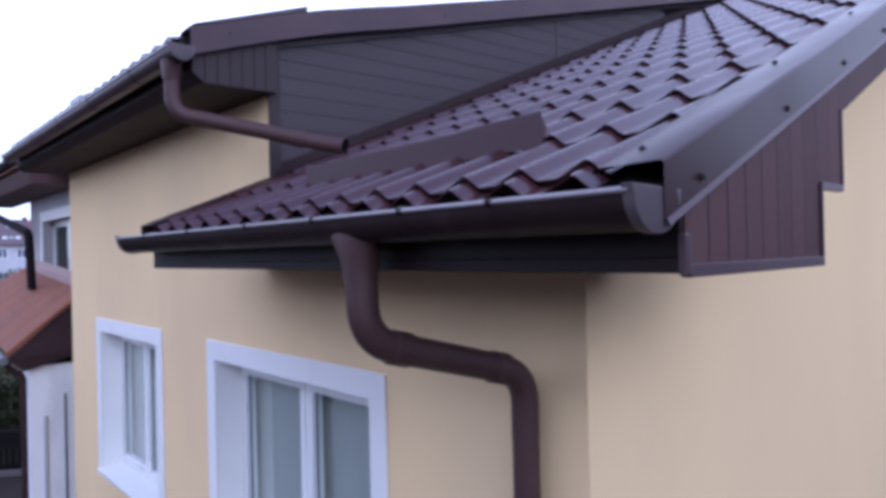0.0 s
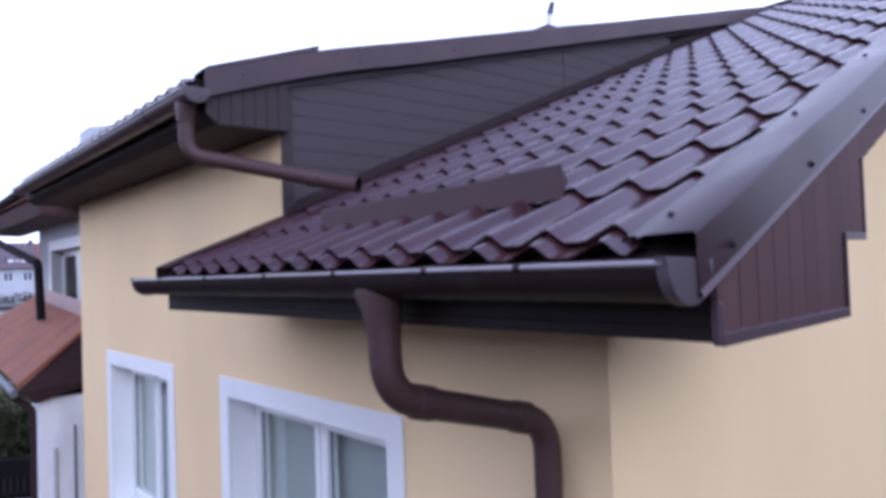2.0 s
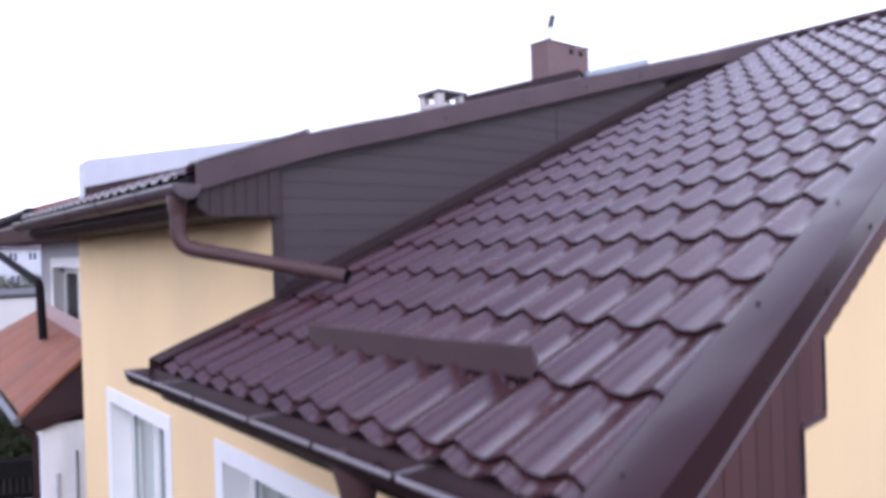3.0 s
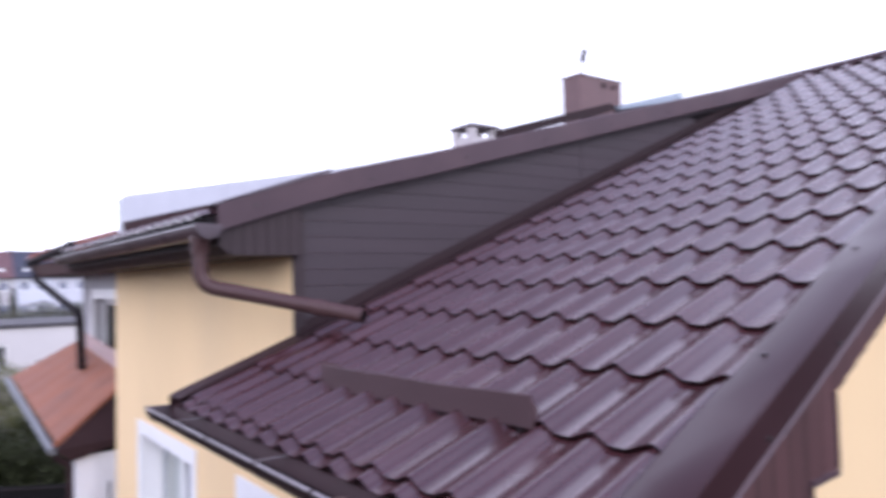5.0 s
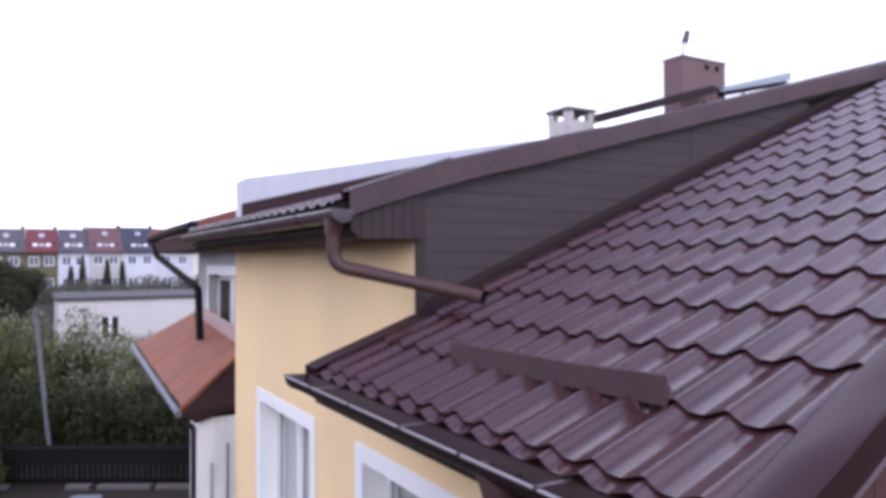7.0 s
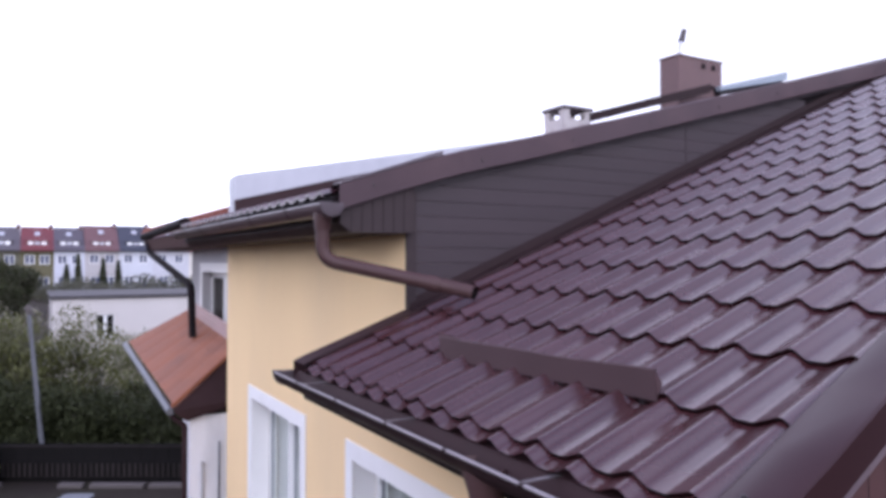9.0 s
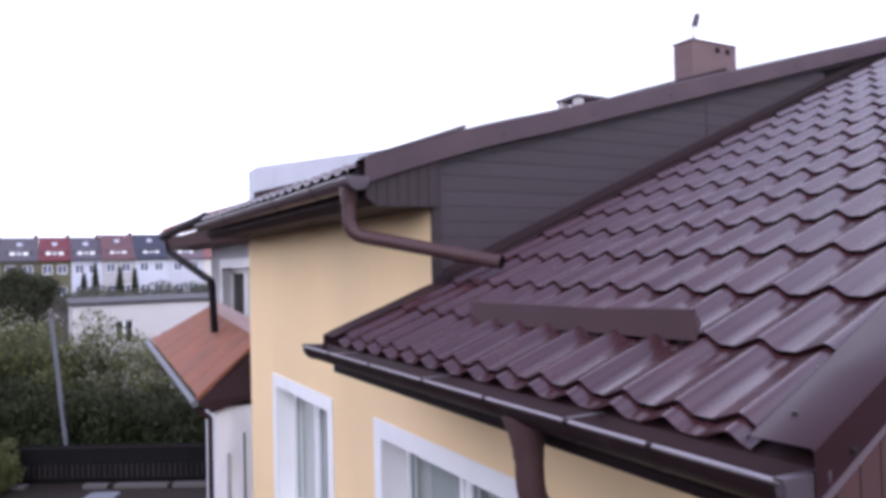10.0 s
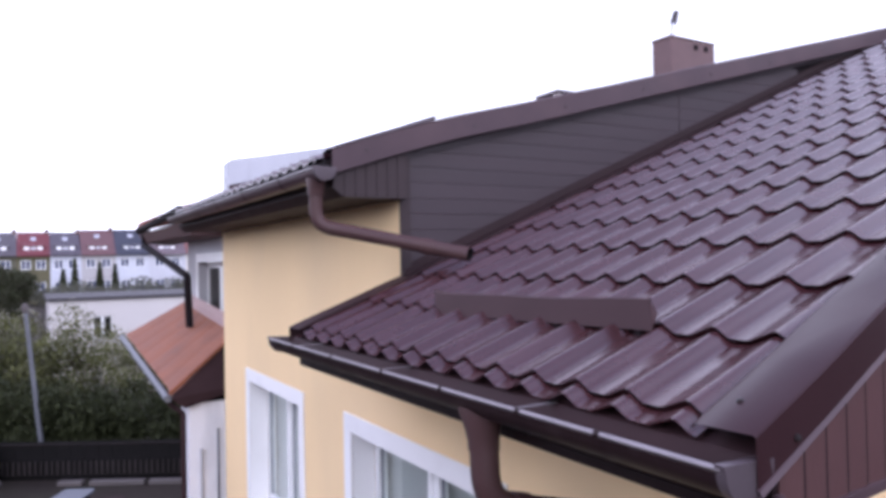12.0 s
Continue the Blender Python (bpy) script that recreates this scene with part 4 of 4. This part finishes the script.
# clay tiles, course by course
for r in range(6):
    for c in range(7):
        u0, u1 = r / 6, (r + 1) / 6 + 0.03
        v0, v1 = c / 7, (c + 1) / 7
        lift = 0.009 + 0.003 * random.random()
        q = Geo()
        ks = [0.0, 0.18, 0.4, 0.62, 0.82, 1.0]
        hs = [0.004, 0.015, 0.012, 0.011, 0.012, 0.004]
        q.ribbon([[on_lean(u, v0 + (v1 - v0) * k, h + hh) for k, hh in zip(ks, hs)] for u, h in ((u0, -0.01), (u0, lift), (min(u1, 1.0), 0.004))])
        under("tile", q, M_REDTILE, lr, smooth=40)
# pale flashing along the wall above the tiles
under("flashing", Geo().ribbon([[on_lean(0.90, v, 0.028), on_lean(0.985, v, 0.030), LB.lerp(LC, v) + Vector((-0.006, 0, 0.10))] for v in (0.0, 0.25, 0.5, 0.75, 1.0)]), M_FLASHING, ln, "faded pinkish wall flashing")
# dark verge board at the near end, and the boarding under it
e = (LB - LA)
g = Geo()
p0, p1 = LA + Vector((-0.04, -0.02, -0.02)), LB + Vector((0.0, -0.02, 0.0))
lo0, lo1 = Vector((0.24, 7.23, 2.87)), Vector((0.945, 7.23, 3.06))
n = len(g.v)
g.v = [tuple(p0), tuple(p1), tuple(lo1), tuple(lo0)] + [tuple(p + Vector((0, 0.04, 0))) for p in (p0, p1, lo1, lo0)]
g.f = [(0, 1, 2, 3), (7, 6, 5, 4), (0, 4, 5, 1), (1, 5, 6, 2), (2, 6, 7, 3), (3, 7, 4, 0)]
under("verge_board", g, M_DRIP, ln, "dark stained verge boarding")
under("verge_strip", Geo().tube([LA + Vector((-0.05, -0.02, 0.03)), LB + Vector((0, -0.02, 0.03))], 0.025, sides=8), M_REDTILE, ln, smooth=True)
under("gutter", Geo().tube([LA + Vector((-0.06, 0.0, -0.03)), LD + Vector((-0.06, 0, -0.03))], 0.04, sides=12, cap=True), M_POLE, ln, "grey metal gutter", smooth=True)
g = Geo().prism([(0.29, 7.31), (NX - 0.002, 7.31), (NX - 0.002, 10.7), (0.82, 10.7)], 0, 2.90, axis="z")
under("wall", g, M_WHITEWALL, ln, "white painted wall with grey stains")
under("downpipe", Geo().tube(bend([(0.10, 7.42, 2.98), (0.12, 7.40, 2.90), (0.245, 7.36, 2.80), (0.245, 7.36, 0.05)], 0.03), 0.030, sides=12), M_DRIP, ln, "thin dark brown downpipe at the corner", smooth=True)
under("wall_top", Geo().prism([(0.30, 2.90), (NX - 0.002, 2.90), (NX - 0.002, 3.50), (0.34, 3.0)], 7.33, 7.50), M_DARK, ln)
under("pipe", Geo().tube([(0.42, 7.285, 0.1), (0.42, 7.285, 2.4)], 0.018, sides=8), M_GREYWALL, ln)
under("pipe", Geo().tube([(0.60, 7.29, 0.1), (0.60, 7.29, 2.6)], 0.012, sides=8), M_POLE, ln, "thin grey pipe on the wall")

# ---- garden: fence, lamp, bin, low walls ----
FM = Matrix.Translation((-1.70, 16.6, 0)) @ Matrix.Rotation(radians(-30.2), 4, "Z")


def along_fence(x0, x1, y0, y1, z0, z1):
    """A box along the fence: x from its western post, y behind its line."""
    g = Geo().box(x0, x1, y0, y1, z0, z1)
    g.v = [tuple(FM @ Vector(p)) for p in g.v]
    return g


fe = thing("fence", (-1.70, 16.6, 0), "dark stained board fence with a row of pickets below", "fence")
FX0, FX1 = -1.2, 4.6
under("top_rail", along_fence(FX0, FX1, -0.02, 0.06, 0.735, 0.765), M_PICKET, fe)
x = FX0
while x < FX1:
    under("board", along_fence(x, x + 0.285, 0.02, 0.04, 0.44, 0.80), M_FENCE, fe)
    x += 0.29
for zz in (0.405, 0.085):
    under("rail", along_fence(FX0, FX1, -0.01, 0.03, zz, zz + 0.035), M_FENCE, fe)
under("back_board", along_fence(FX0, FX1, 0.045, 0.06, 0.0, 0.44), M_FENCE, fe)
pk = mesh_of("picket", Geo().box(-0.028, 0.028, -0.01, 0.01, 0.12, 0.405), M_PICKET, bevel=0.004)
for i in range(int((FX1 - FX0) / 0.115)):
    ob = new("picket", pk)
    ob.parent = fe
    ob.matrix_parent_inverse = fe.matrix_basis.inverted()
    ob.matrix_basis = FM @ Matrix.Translation((FX0 + 0.06 + i * 0.115, -0.021, 0))
for i in range(6):
    x = FX0 + i * (FX1 - FX0) / 5
    under("post", along_fence(x - 0.05, x + 0.05, 0.06, 0.16, 0, 0.78), M_FENCE, fe)
for a, b in ((-1.15, 0.15), (1.35, 1.85), (2.0, 3.1), (3.2, 4.3)):
    kb = part("kerb", along_fence(a, b, -0.42, -0.25, 0, 0.09), M_CONCRETE, bevel=0.015)
    tagged(kb, "pale concrete kerb stone in front of the fence", "kerb", "kerbs along the fence")

lp = thing("lamp_post", (-0.955, 16.75, 0), "slim grey slightly leaning lamp post with a small pale head", "street lamp")
under("pole", Geo().tube([(-0.955, 16.75, 0), (-0.99, 16.75, 0.6), (-1.262, 16.75, 3.48)], [0.062, 0.052, 0.039], sides=12, cap=True), M_POLE, lp, smooth=True)
under("head", Geo().tube([(-1.262, 16.75, 3.46), (-1.262, 16.75, 3.52), (-1.271, 16.75, 3.62), (-1.271, 16.75, 3.68)], [0.038, 0.060, 0.065, 0.028], sides=12, cap=True), M_CONCRETE, lp, smooth=True)
under("base", Geo().tube([(-0.955, 16.75, 0), (-0.965, 16.75, 0.12)], 0.11, sides=12, cap=True), M_POLE, lp)

gt_ = thing("garden_table", (-0.64, 12.12, 0.02), "pale grey-blue garden table with dark legs on the yard", "table")
TM = Matrix.Translation((-0.64, 12.12, 0)) @ Matrix.Rotation(radians(-29), 4, "Z")
TX, TY, cr = 0.25, 0.32, 0.08
ol = []
for cx, cy, a0 in ((TX - cr, TY - cr, 0), (cr - TX, TY - cr, 90), (cr - TX, cr - TY, 180), (TX - cr, cr - TY, 270)):
    ol += [(cx + cr * math.cos(radians(a0 + 22.5 * k)), cy + cr * math.sin(radians(a0 + 22.5 * k))) for k in range(5)]


def at_table(g):
    g.v = [tuple(TM @ Vector(p)) for p in g.v]
    return g


under("tabletop", at_table(Geo().prism(ol, 0.725, 0.76, axis="z")), M_BIN, gt_, bevel=0.008)
under("apron", at_table(Geo().box(0.07 - TX, TX - 0.07, 0.07 - TY, TY - 0.07, 0.67, 0.725)), M_FENCE, gt_)
for lx in (0.10 - TX, TX - 0.10):
    for ly in (0.10 - TY, TY - 0.10):
        under("leg", at_table(Geo().tube([(lx, ly, 0.02), (lx, ly, 0.69)], [0.022, 0.03], sides=10, cap=True)), M_FENCE, gt_, smooth=40)

# ---- flat-roofed building across the gardens ----
gb = thing("garage", (4, 36, 0), "low cream flat-roofed building with a grey roof edge", "building")
GX0, GX1, WA, WB, GY = -0.38, 12.0, 1.27, 2.05, 34.0
M_CREAM = material("pale_cream_render", (0.53, 0.50, 0.48), rough=0.9, var=0.06, scale=0.8, fine=30, bump=0.2, stain=(0.52, 0.49, 0.46), stain_scale=0.5)
front = Geo()
xs, zs = (GX0, WA, WB, GX1), (0, 1.2, 2.25, 2.96)
for i in range(3):
    for j in range(3):
        if (i, j) != (1, 1):
            front.box(xs[i], xs[i + 1], GY, GY + 0.3, zs[j], zs[j + 1])
under("wall", front, M_CREAM, gb)
under("wall", Geo().box(GX0, GX0 + 0.3, GY + 0.3, GY + 7, 0, 2.96), M_CREAM, gb)
under("wall", Geo().box(GX1 - 0.3, GX1, GY + 0.3, GY + 7, 0, 2.96), M_CREAM, gb)
under("wall", Geo().box(GX0 + 0.3, GX1 - 0.3, GY + 6.7, GY + 7, 0, 2.96), M_CREAM, gb)
under("roof", Geo().box(GX0 - 0.12, GX1 + 0.12, GY - 0.10, GY + 7.10, 2.96, 3.10), M_ENCLOSE, gb, "grey felt flat roof with a metal edge")
WM = (WA + WB) / 2
wy0, wy1 = GY + 0.08, GY + 0.14
wn_ = under("window", Geo().box(WA, WB, wy0, wy1, 1.2, 1.26).box(WA, WB, wy0, wy1, 2.19, 2.25).box(WA, WA + 0.05, wy0, wy1, 1.26, 2.19).box(WB - 0.05, WB, wy0, wy1, 1.26, 2.19).box(WM - 0.06, WM + 0.06, wy0 - 0.04, wy1, 1.26, 2.19), M_PVC, gb)
for a, b in ((WA + 0.05, WM - 0.06), (WM + 0.06, WB - 0.05)):
    under("pane", Geo().box(a, b, GY + 0.10, GY + 0.12, 1.26, 2.19), M_GLASS, wn_)
# near-black board stands in for the darkness inside the building
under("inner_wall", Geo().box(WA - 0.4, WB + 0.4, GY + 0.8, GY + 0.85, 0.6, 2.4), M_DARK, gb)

# ---- terrace of houses in the distance ----
HOUSES = (
    (-19.0, -14.8, (0.16, 0.15, 0.12), (0.08, 0.07, 0.08), 0.0),
    (-14.8, -10.6, (0.42, 0.33, 0.22), (0.20, 0.09, 0.07), 0.1),
    (-10.6, -6.4, (0.30, 0.25, 0.14), (0.09, 0.075, 0.085), 0.0),
    (-6.4, -2.3, (0.10, 0.095, 0.065), (0.075, 0.065, 0.075), 0.0),
    (-2.3, 1.3, (0.11, 0.10, 0.055), (0.12, 0.026, 0.032), 0.05),
    (1.3, 4.75, (0.50, 0.51, 0.57), (0.07, 0.06, 0.075), 0.05),
    (4.75, 8.75, (0.40, 0.38, 0.38), (0.11, 0.055, 0.058), 0.4),
    (8.75, 12.8, (0.52, 0.53, 0.58), (0.035, 0.037, 0.055), 0.45),
    (12.8, 17.45, (0.48, 0.48, 0.52), (0.12, 0.09, 0.10), 0.35),
    (17.45, 22.5, (0.60, 0.56, 0.50), (0.20, 0.08, 0.07), 0.3),
    (22.5, 28.0, (0.75, 0.74, 0.74), (0.09, 0.08, 0.09), 0.4),
)
for xa, xb, wc, rc, hi in HOUSES:
    hs = thing("house", ((xa + xb) / 2, 104, 0), "two-storey terraced house with dormers in its steep roof", "house", "terrace across the gardens")
    mw = material("terrace_wall", wc, rough=0.9, var=0.08, scale=0.5, fine=8, bump=0)
    mr = material("terrace_roof", rc, rough=0.7, var=0.2, scale=0.6, fine=6, bump=0)
    ez, rz = 6.15, 8.95 + hi
    wz0, wz1 = 4.2 + hi * 0.3, 5.4 + hi * 0.3
    w = (xb - xa)
    wins = [(xa + w * f - 0.55, xa + w * f + 0.55, wz0, wz1) for f in (0.27, 0.72)]
    wins += [(xa + w * f - 0.6, xa + w * f + 0.6, 1.2, 2.7) for f in (0.30, 0.70)]
    g = Geo().box(xa, xb, 100.25, 108, 0, ez)
    # front wall with real openings
    for za, zb, ww in ((1.2, 2.7, wins[2:]), (wz0, wz1, wins[:2])):
        cuts = [xa] + [c for q in ww for c in q[:2]] + [xb]
        for p, q in zip(cuts[0::2], cuts[1::2]):
            g.box(p, q, 100, 100.25, za, zb)
    g.box(xa, xb, 100, 100.25, 0, 1.2).box(xa, xb, 100, 100.25, 2.7, wz0).box(xa, xb, 100, 100.25, wz1, ez)
    under("wall", g, mw, hs)
    under("roof", Geo().prism([(99.6, ez - 0.1), (104, rz), (108.4, ez - 0.1), (108.4, ez - 0.3), (99.6, ez - 0.3)], xa + 0.02, xb - 0.02, axis="x"), mr, hs)
    for p, q, za, zb in wins:
        wf = under("window", Geo().box(p, q, 100.10, 100.16, za, za + 0.1).box(p, q, 100.10, 100.16, zb - 0.1, zb).box(p, p + 0.1, 100.1, 100.16, za, zb).box(q - 0.1, q, 100.1, 100.16, za, zb).box((p + q) / 2 - 0.05, (p + q) / 2 + 0.05, 100.1, 100.16, za, zb), M_PVC, hs)
        under("pane", Geo().box(p + 0.1, q - 0.1, 100.17, 100.19, za + 0.1, zb - 0.1), M_GASKET, wf)
    # roof dormer with a band of windows, and a skylight
    mid = (xa + xb) / 2
    dm = under("dormer", Geo().prism([(100.55, 6.30), (100.55, 7.25), (103, 7.6), (103, 6.35)], mid - 1.25, mid + 1.25, axis="x"), mr, hs)
    for i in range(3):
        under("pane", Geo().box(mid - 1.0 + i * 0.72, mid - 0.45 + i * 0.72, 100.51, 100.55, 6.52, 7.05), M_PVC if i % 2 == 0 else M_ZINC, dm)
    under("skylight", Geo().prism([(102.3, rz - 1.15), (102.9, rz - 0.72), (102.9, rz - 0.66), (102.3, rz - 1.08)], mid - 0.3, mid + 0.3, axis="x"), M_ZINC, hs)
    under("chimney", Geo().box(xb - 0.5, xb - 0.05, 103.6, 104.3, rz - 0.6, rz + 0.35), M_BRICK, hs)


# ---- shrubs and trees between the gardens ----
def leaf_cloud(g, centre, radii, count, size, rng):
    for _ in range(count):
        while True:
            p = Vector((rng.uniform(-1, 1), rng.uniform(-1, 1), rng.uniform(-1, 1)))
            if 0.25 < p.length < 1:
                break
        p = Vector((centre[0] + p.x * radii[0], centre[1] + p.y * radii[1], centre[2] + p.z * radii[2]))
        if p.z < 0.05:
            p.z = 0.05 + rng.random() * 0.3
        s = size * rng.uniform(0.6, 1.5)
        a = Vector((rng.gauss(0, 1), rng.gauss(0, 1), rng.gauss(0, 1))).normalized()
        b = a.cross(Vector((rng.gauss(0, 1), rng.gauss(0, 1), rng.gauss(0, 1)))).normalized()
        g.quad(p - a * s * 0.5, p + b * s * 0.28, p + a * s * 0.5, p - b * s * 0.28)


def tree(x, y, height, spread, leaf, label, seed, count=2600, second=None, size=0.16, category="tree", trunk_h=0.3):
    rng = random.Random(seed)
    t = thing("tree" if category == "tree" else "shrub", (x, y, 0), label, category)
    tr = Geo().tube([(x, y, 0), (x + 0.05, y, height * 0.3), (x - 0.05, y + 0.05, height * 0.6), (x, y, height * 0.85)], [0.11 * height / 4, 0.085 * height / 4, 0.05 * height / 4, 0.015], sides=10)
    tips = []
    for i in range(11):
        a = rng.uniform(0, 2 * math.pi)
        z0 = height * rng.uniform(0.2, 0.65)
        r = spread * rng.uniform(0.45, 0.95)
        tip = (x + r * math.cos(a), y + r * math.sin(a), min(height, z0 + height * rng.uniform(0.15, 0.4)))
        midp = (x + 0.5 * r * math.cos(a + 0.2), y + 0.5 * r * math.sin(a + 0.2), (z0 + tip[2]) / 2 + 0.08)
        tr.tube([(x, y, z0), midp, tip], [0.035 * height / 4, 0.022 * height / 4, 0.006], sides=6)
        tips.append(tip)
        tips.append(midp)
    under("trunk", tr, M_BARK, t, smooth=True)
    tips.append((x, y, height * 0.9))
    crown = Geo()
    extra = Geo()
    for i, tip in enumerate(tips):
        rr = spread * rng.uniform(0.28, 0.5)
        leaf_cloud(crown, tip, (rr, rr, rr * 0.8), count // len(tips), size, rng)
        if second:
            leaf_cloud(extra, tip, (rr * 1.15, rr * 1.15, rr), count // len(tips), size * 0.5, rng)
    if trunk_h < 0.2:
        for i in range(9):
            leaf_cloud(crown, (x + rng.uniform(-0.7, 0.7) * spread, y + rng.uniform(-0.5, 0.5) * spread, height * rng.uniform(0.12, 0.4)), (spread * 0.45, spread * 0.45, height * 0.25), count // 12, size, rng)
    under("crown", crown, leaf, t)
    if second:
        under("blossom", extra, second, t)
    return t


for i, (x, y) in enumerate(((-2.3, 16.2), (-2.9, 16.4), (-2.7, 15.9))):
    tree(x, y, 1.0, 0.55, M_LEAF2, "low bright green shrub beside the fence", 140 + i, count=2500, size=0.06, category="shrub", trunk_h=0.1)
G_LBL = "dense dark green garden shrub"
for i, (x, y, h, s) in enumerate(((-5.8, 18.5, 2.3, 1.2), (-4.1, 18.2, 2.1, 1.2), (-2.5, 18.4, 1.9, 1.1), (-1.2, 17.8, 1.7, 1.1), (0.3, 17.4, 1.55, 1.15), (1.7, 16.6, 1.5, 1.15), (-7.2, 18.9, 2.8, 1.3))):
    tree(x, y, h, s, M_LEAF, G_LBL, 10 + i, count=7000, size=0.085, category="shrub", trunk_h=0.1)
for i, (x, y, h, s) in enumerate(((-5.7, 20.6, 4.3, 1.65), (-4.0, 20.2, 3.2, 1.45), (-7.4, 21.8, 4.8, 1.75), (-2.3, 21.0, 2.9, 1.45), (-0.7, 20.2, 2.55, 1.15))):
    tree(x, y, h, s, M_LEAF2, "olive green garden tree in early leaf", 40 + i, count=9000, size=0.085, second=M_TWIG)
for i, (x, y, h, s) in enumerate(((-3.4, 23.4, 3.6, 1.6), (0.0, 20.4, 3.0, 1.3), (1.2, 19.0, 2.45, 1.2), (-4.9, 25.2, 4.1, 1.7), (1.9, 23.0, 2.3, 1.1), (-1.9, 22.6, 3.1, 1.1))):
    tree(x, y, h, s, M_LEAF2, "small fruit tree with pale spring blossom", 60 + i, count=5500, size=0.09, second=M_BLOSSOM)
for i, (x, y, h, s) in enumerate(((-8.7, 33, 5.2, 2.3), (-6.3, 39, 4.8, 2.1), (-11.8, 30, 6.0, 2.4), (-4.2, 45, 3.9, 1.9), (-2.8, 43, 4.7, 1.5), (-1.6, 46, 4.3, 1.25))):
    tree(x, y, h, s, M_LEAF, "tall dark garden tree", 80 + i, count=8000, size=0.16, second=M_TWIG)
for i, (x, h) in enumerate(((2.43, 3.9), (3.64, 5.0), (6.3, 4.6), (7.97, 4.4))):
    rng = random.Random(200 + i)
    cy = thing("conifer", (x, 93, 0), "slim dark columnar conifer before the terrace", "tree", "conifers before the terrace")
    under("trunk", Geo().tube([(x, 93, 0), (x, 93, h)], [0.12, 0.02], sides=8), M_BARK, cy)
    g = Geo()
    for k in range(9):
        f = k / 8
        leaf_cloud(g, (x, 93, 0.6 + (h - 0.6) * f), (0.75 * (1 - 0.75 * f), 0.75 * (1 - 0.75 * f), h * 0.09), 160, 0.25, rng)
    under("crown", g, M_LEAF, cy)
hedge = Geo()
rng = random.Random(5)
for i in range(64):
    leaf_cloud(hedge, (-14 + i * 0.68, 70 + rng.uniform(-2, 2), rng.uniform(1.6, 2.7)), (1.3, 1.2, 0.9), 420, 0.2, rng)
hd = part("hedge", hedge, M_HEDGE)
tagged(hd, "grey-brown bare hedges before the terrace", "hedge", kind="stuff")

# ---- tiles of the main roof, one by one; those along the verge are cut to its line ----
def cut_tile(col, x, length, front=False):
    """A tile whose near side follows the verge; None where nothing of it shows."""
    profile = [(0.0, -0.002), (0.0, 0.002), (length, 0.0)] if front else [(0.016, -0.006), (0.0, LIFT), (length, 0.0)]
    rows = []
    for s, h in profile:
        edge = FLANGE - 0.012 + SKEW * max(x + s * math.cos(SLOPE), 0)
        u0 = min(max((edge - FIRST_Y) / PITCH - col, 0.0), 0.999)
        rows.append([(s, u * PITCH, wave(u) + h) for u in [u0 + (1 - u0) * i / NSEG for i in range(NSEG + 1)]])
        if u0 > 0:
            rows[-1].insert(0, (s, u0 * PITCH, -0.012))
    if len({len(r) for r in rows}) > 1:
        rows = [r if len(r) == NSEG + 2 else [r[0]] + r for r in rows]
    if rows[0][0][1] > 0.99 * PITCH and rows[-1][0][1] > 0.99 * PITCH:
        return None
    if rows[0][0][1] == 0 and rows[-1][0][1] == 0:
        return front_mesh if front else tile_mesh
    return smooth_mesh("tile_cut", Geo().ribbon(rows), M_TILE)


for c in range(COLS):
    put_tile(cut_tile(c, X_EAVE, (LIP0 - X_EAVE) / math.cos(SLOPE) + 0.004, True), c, X_EAVE)
    for r in range(ROWS_N):
        x = LIP0 + r * ROW
        me = cut_tile(c, x, min(S_ROW + 0.004, (RIDGE_X - x) / math.cos(SLOPE)))
        if me:
            put_tile(me, c, x)
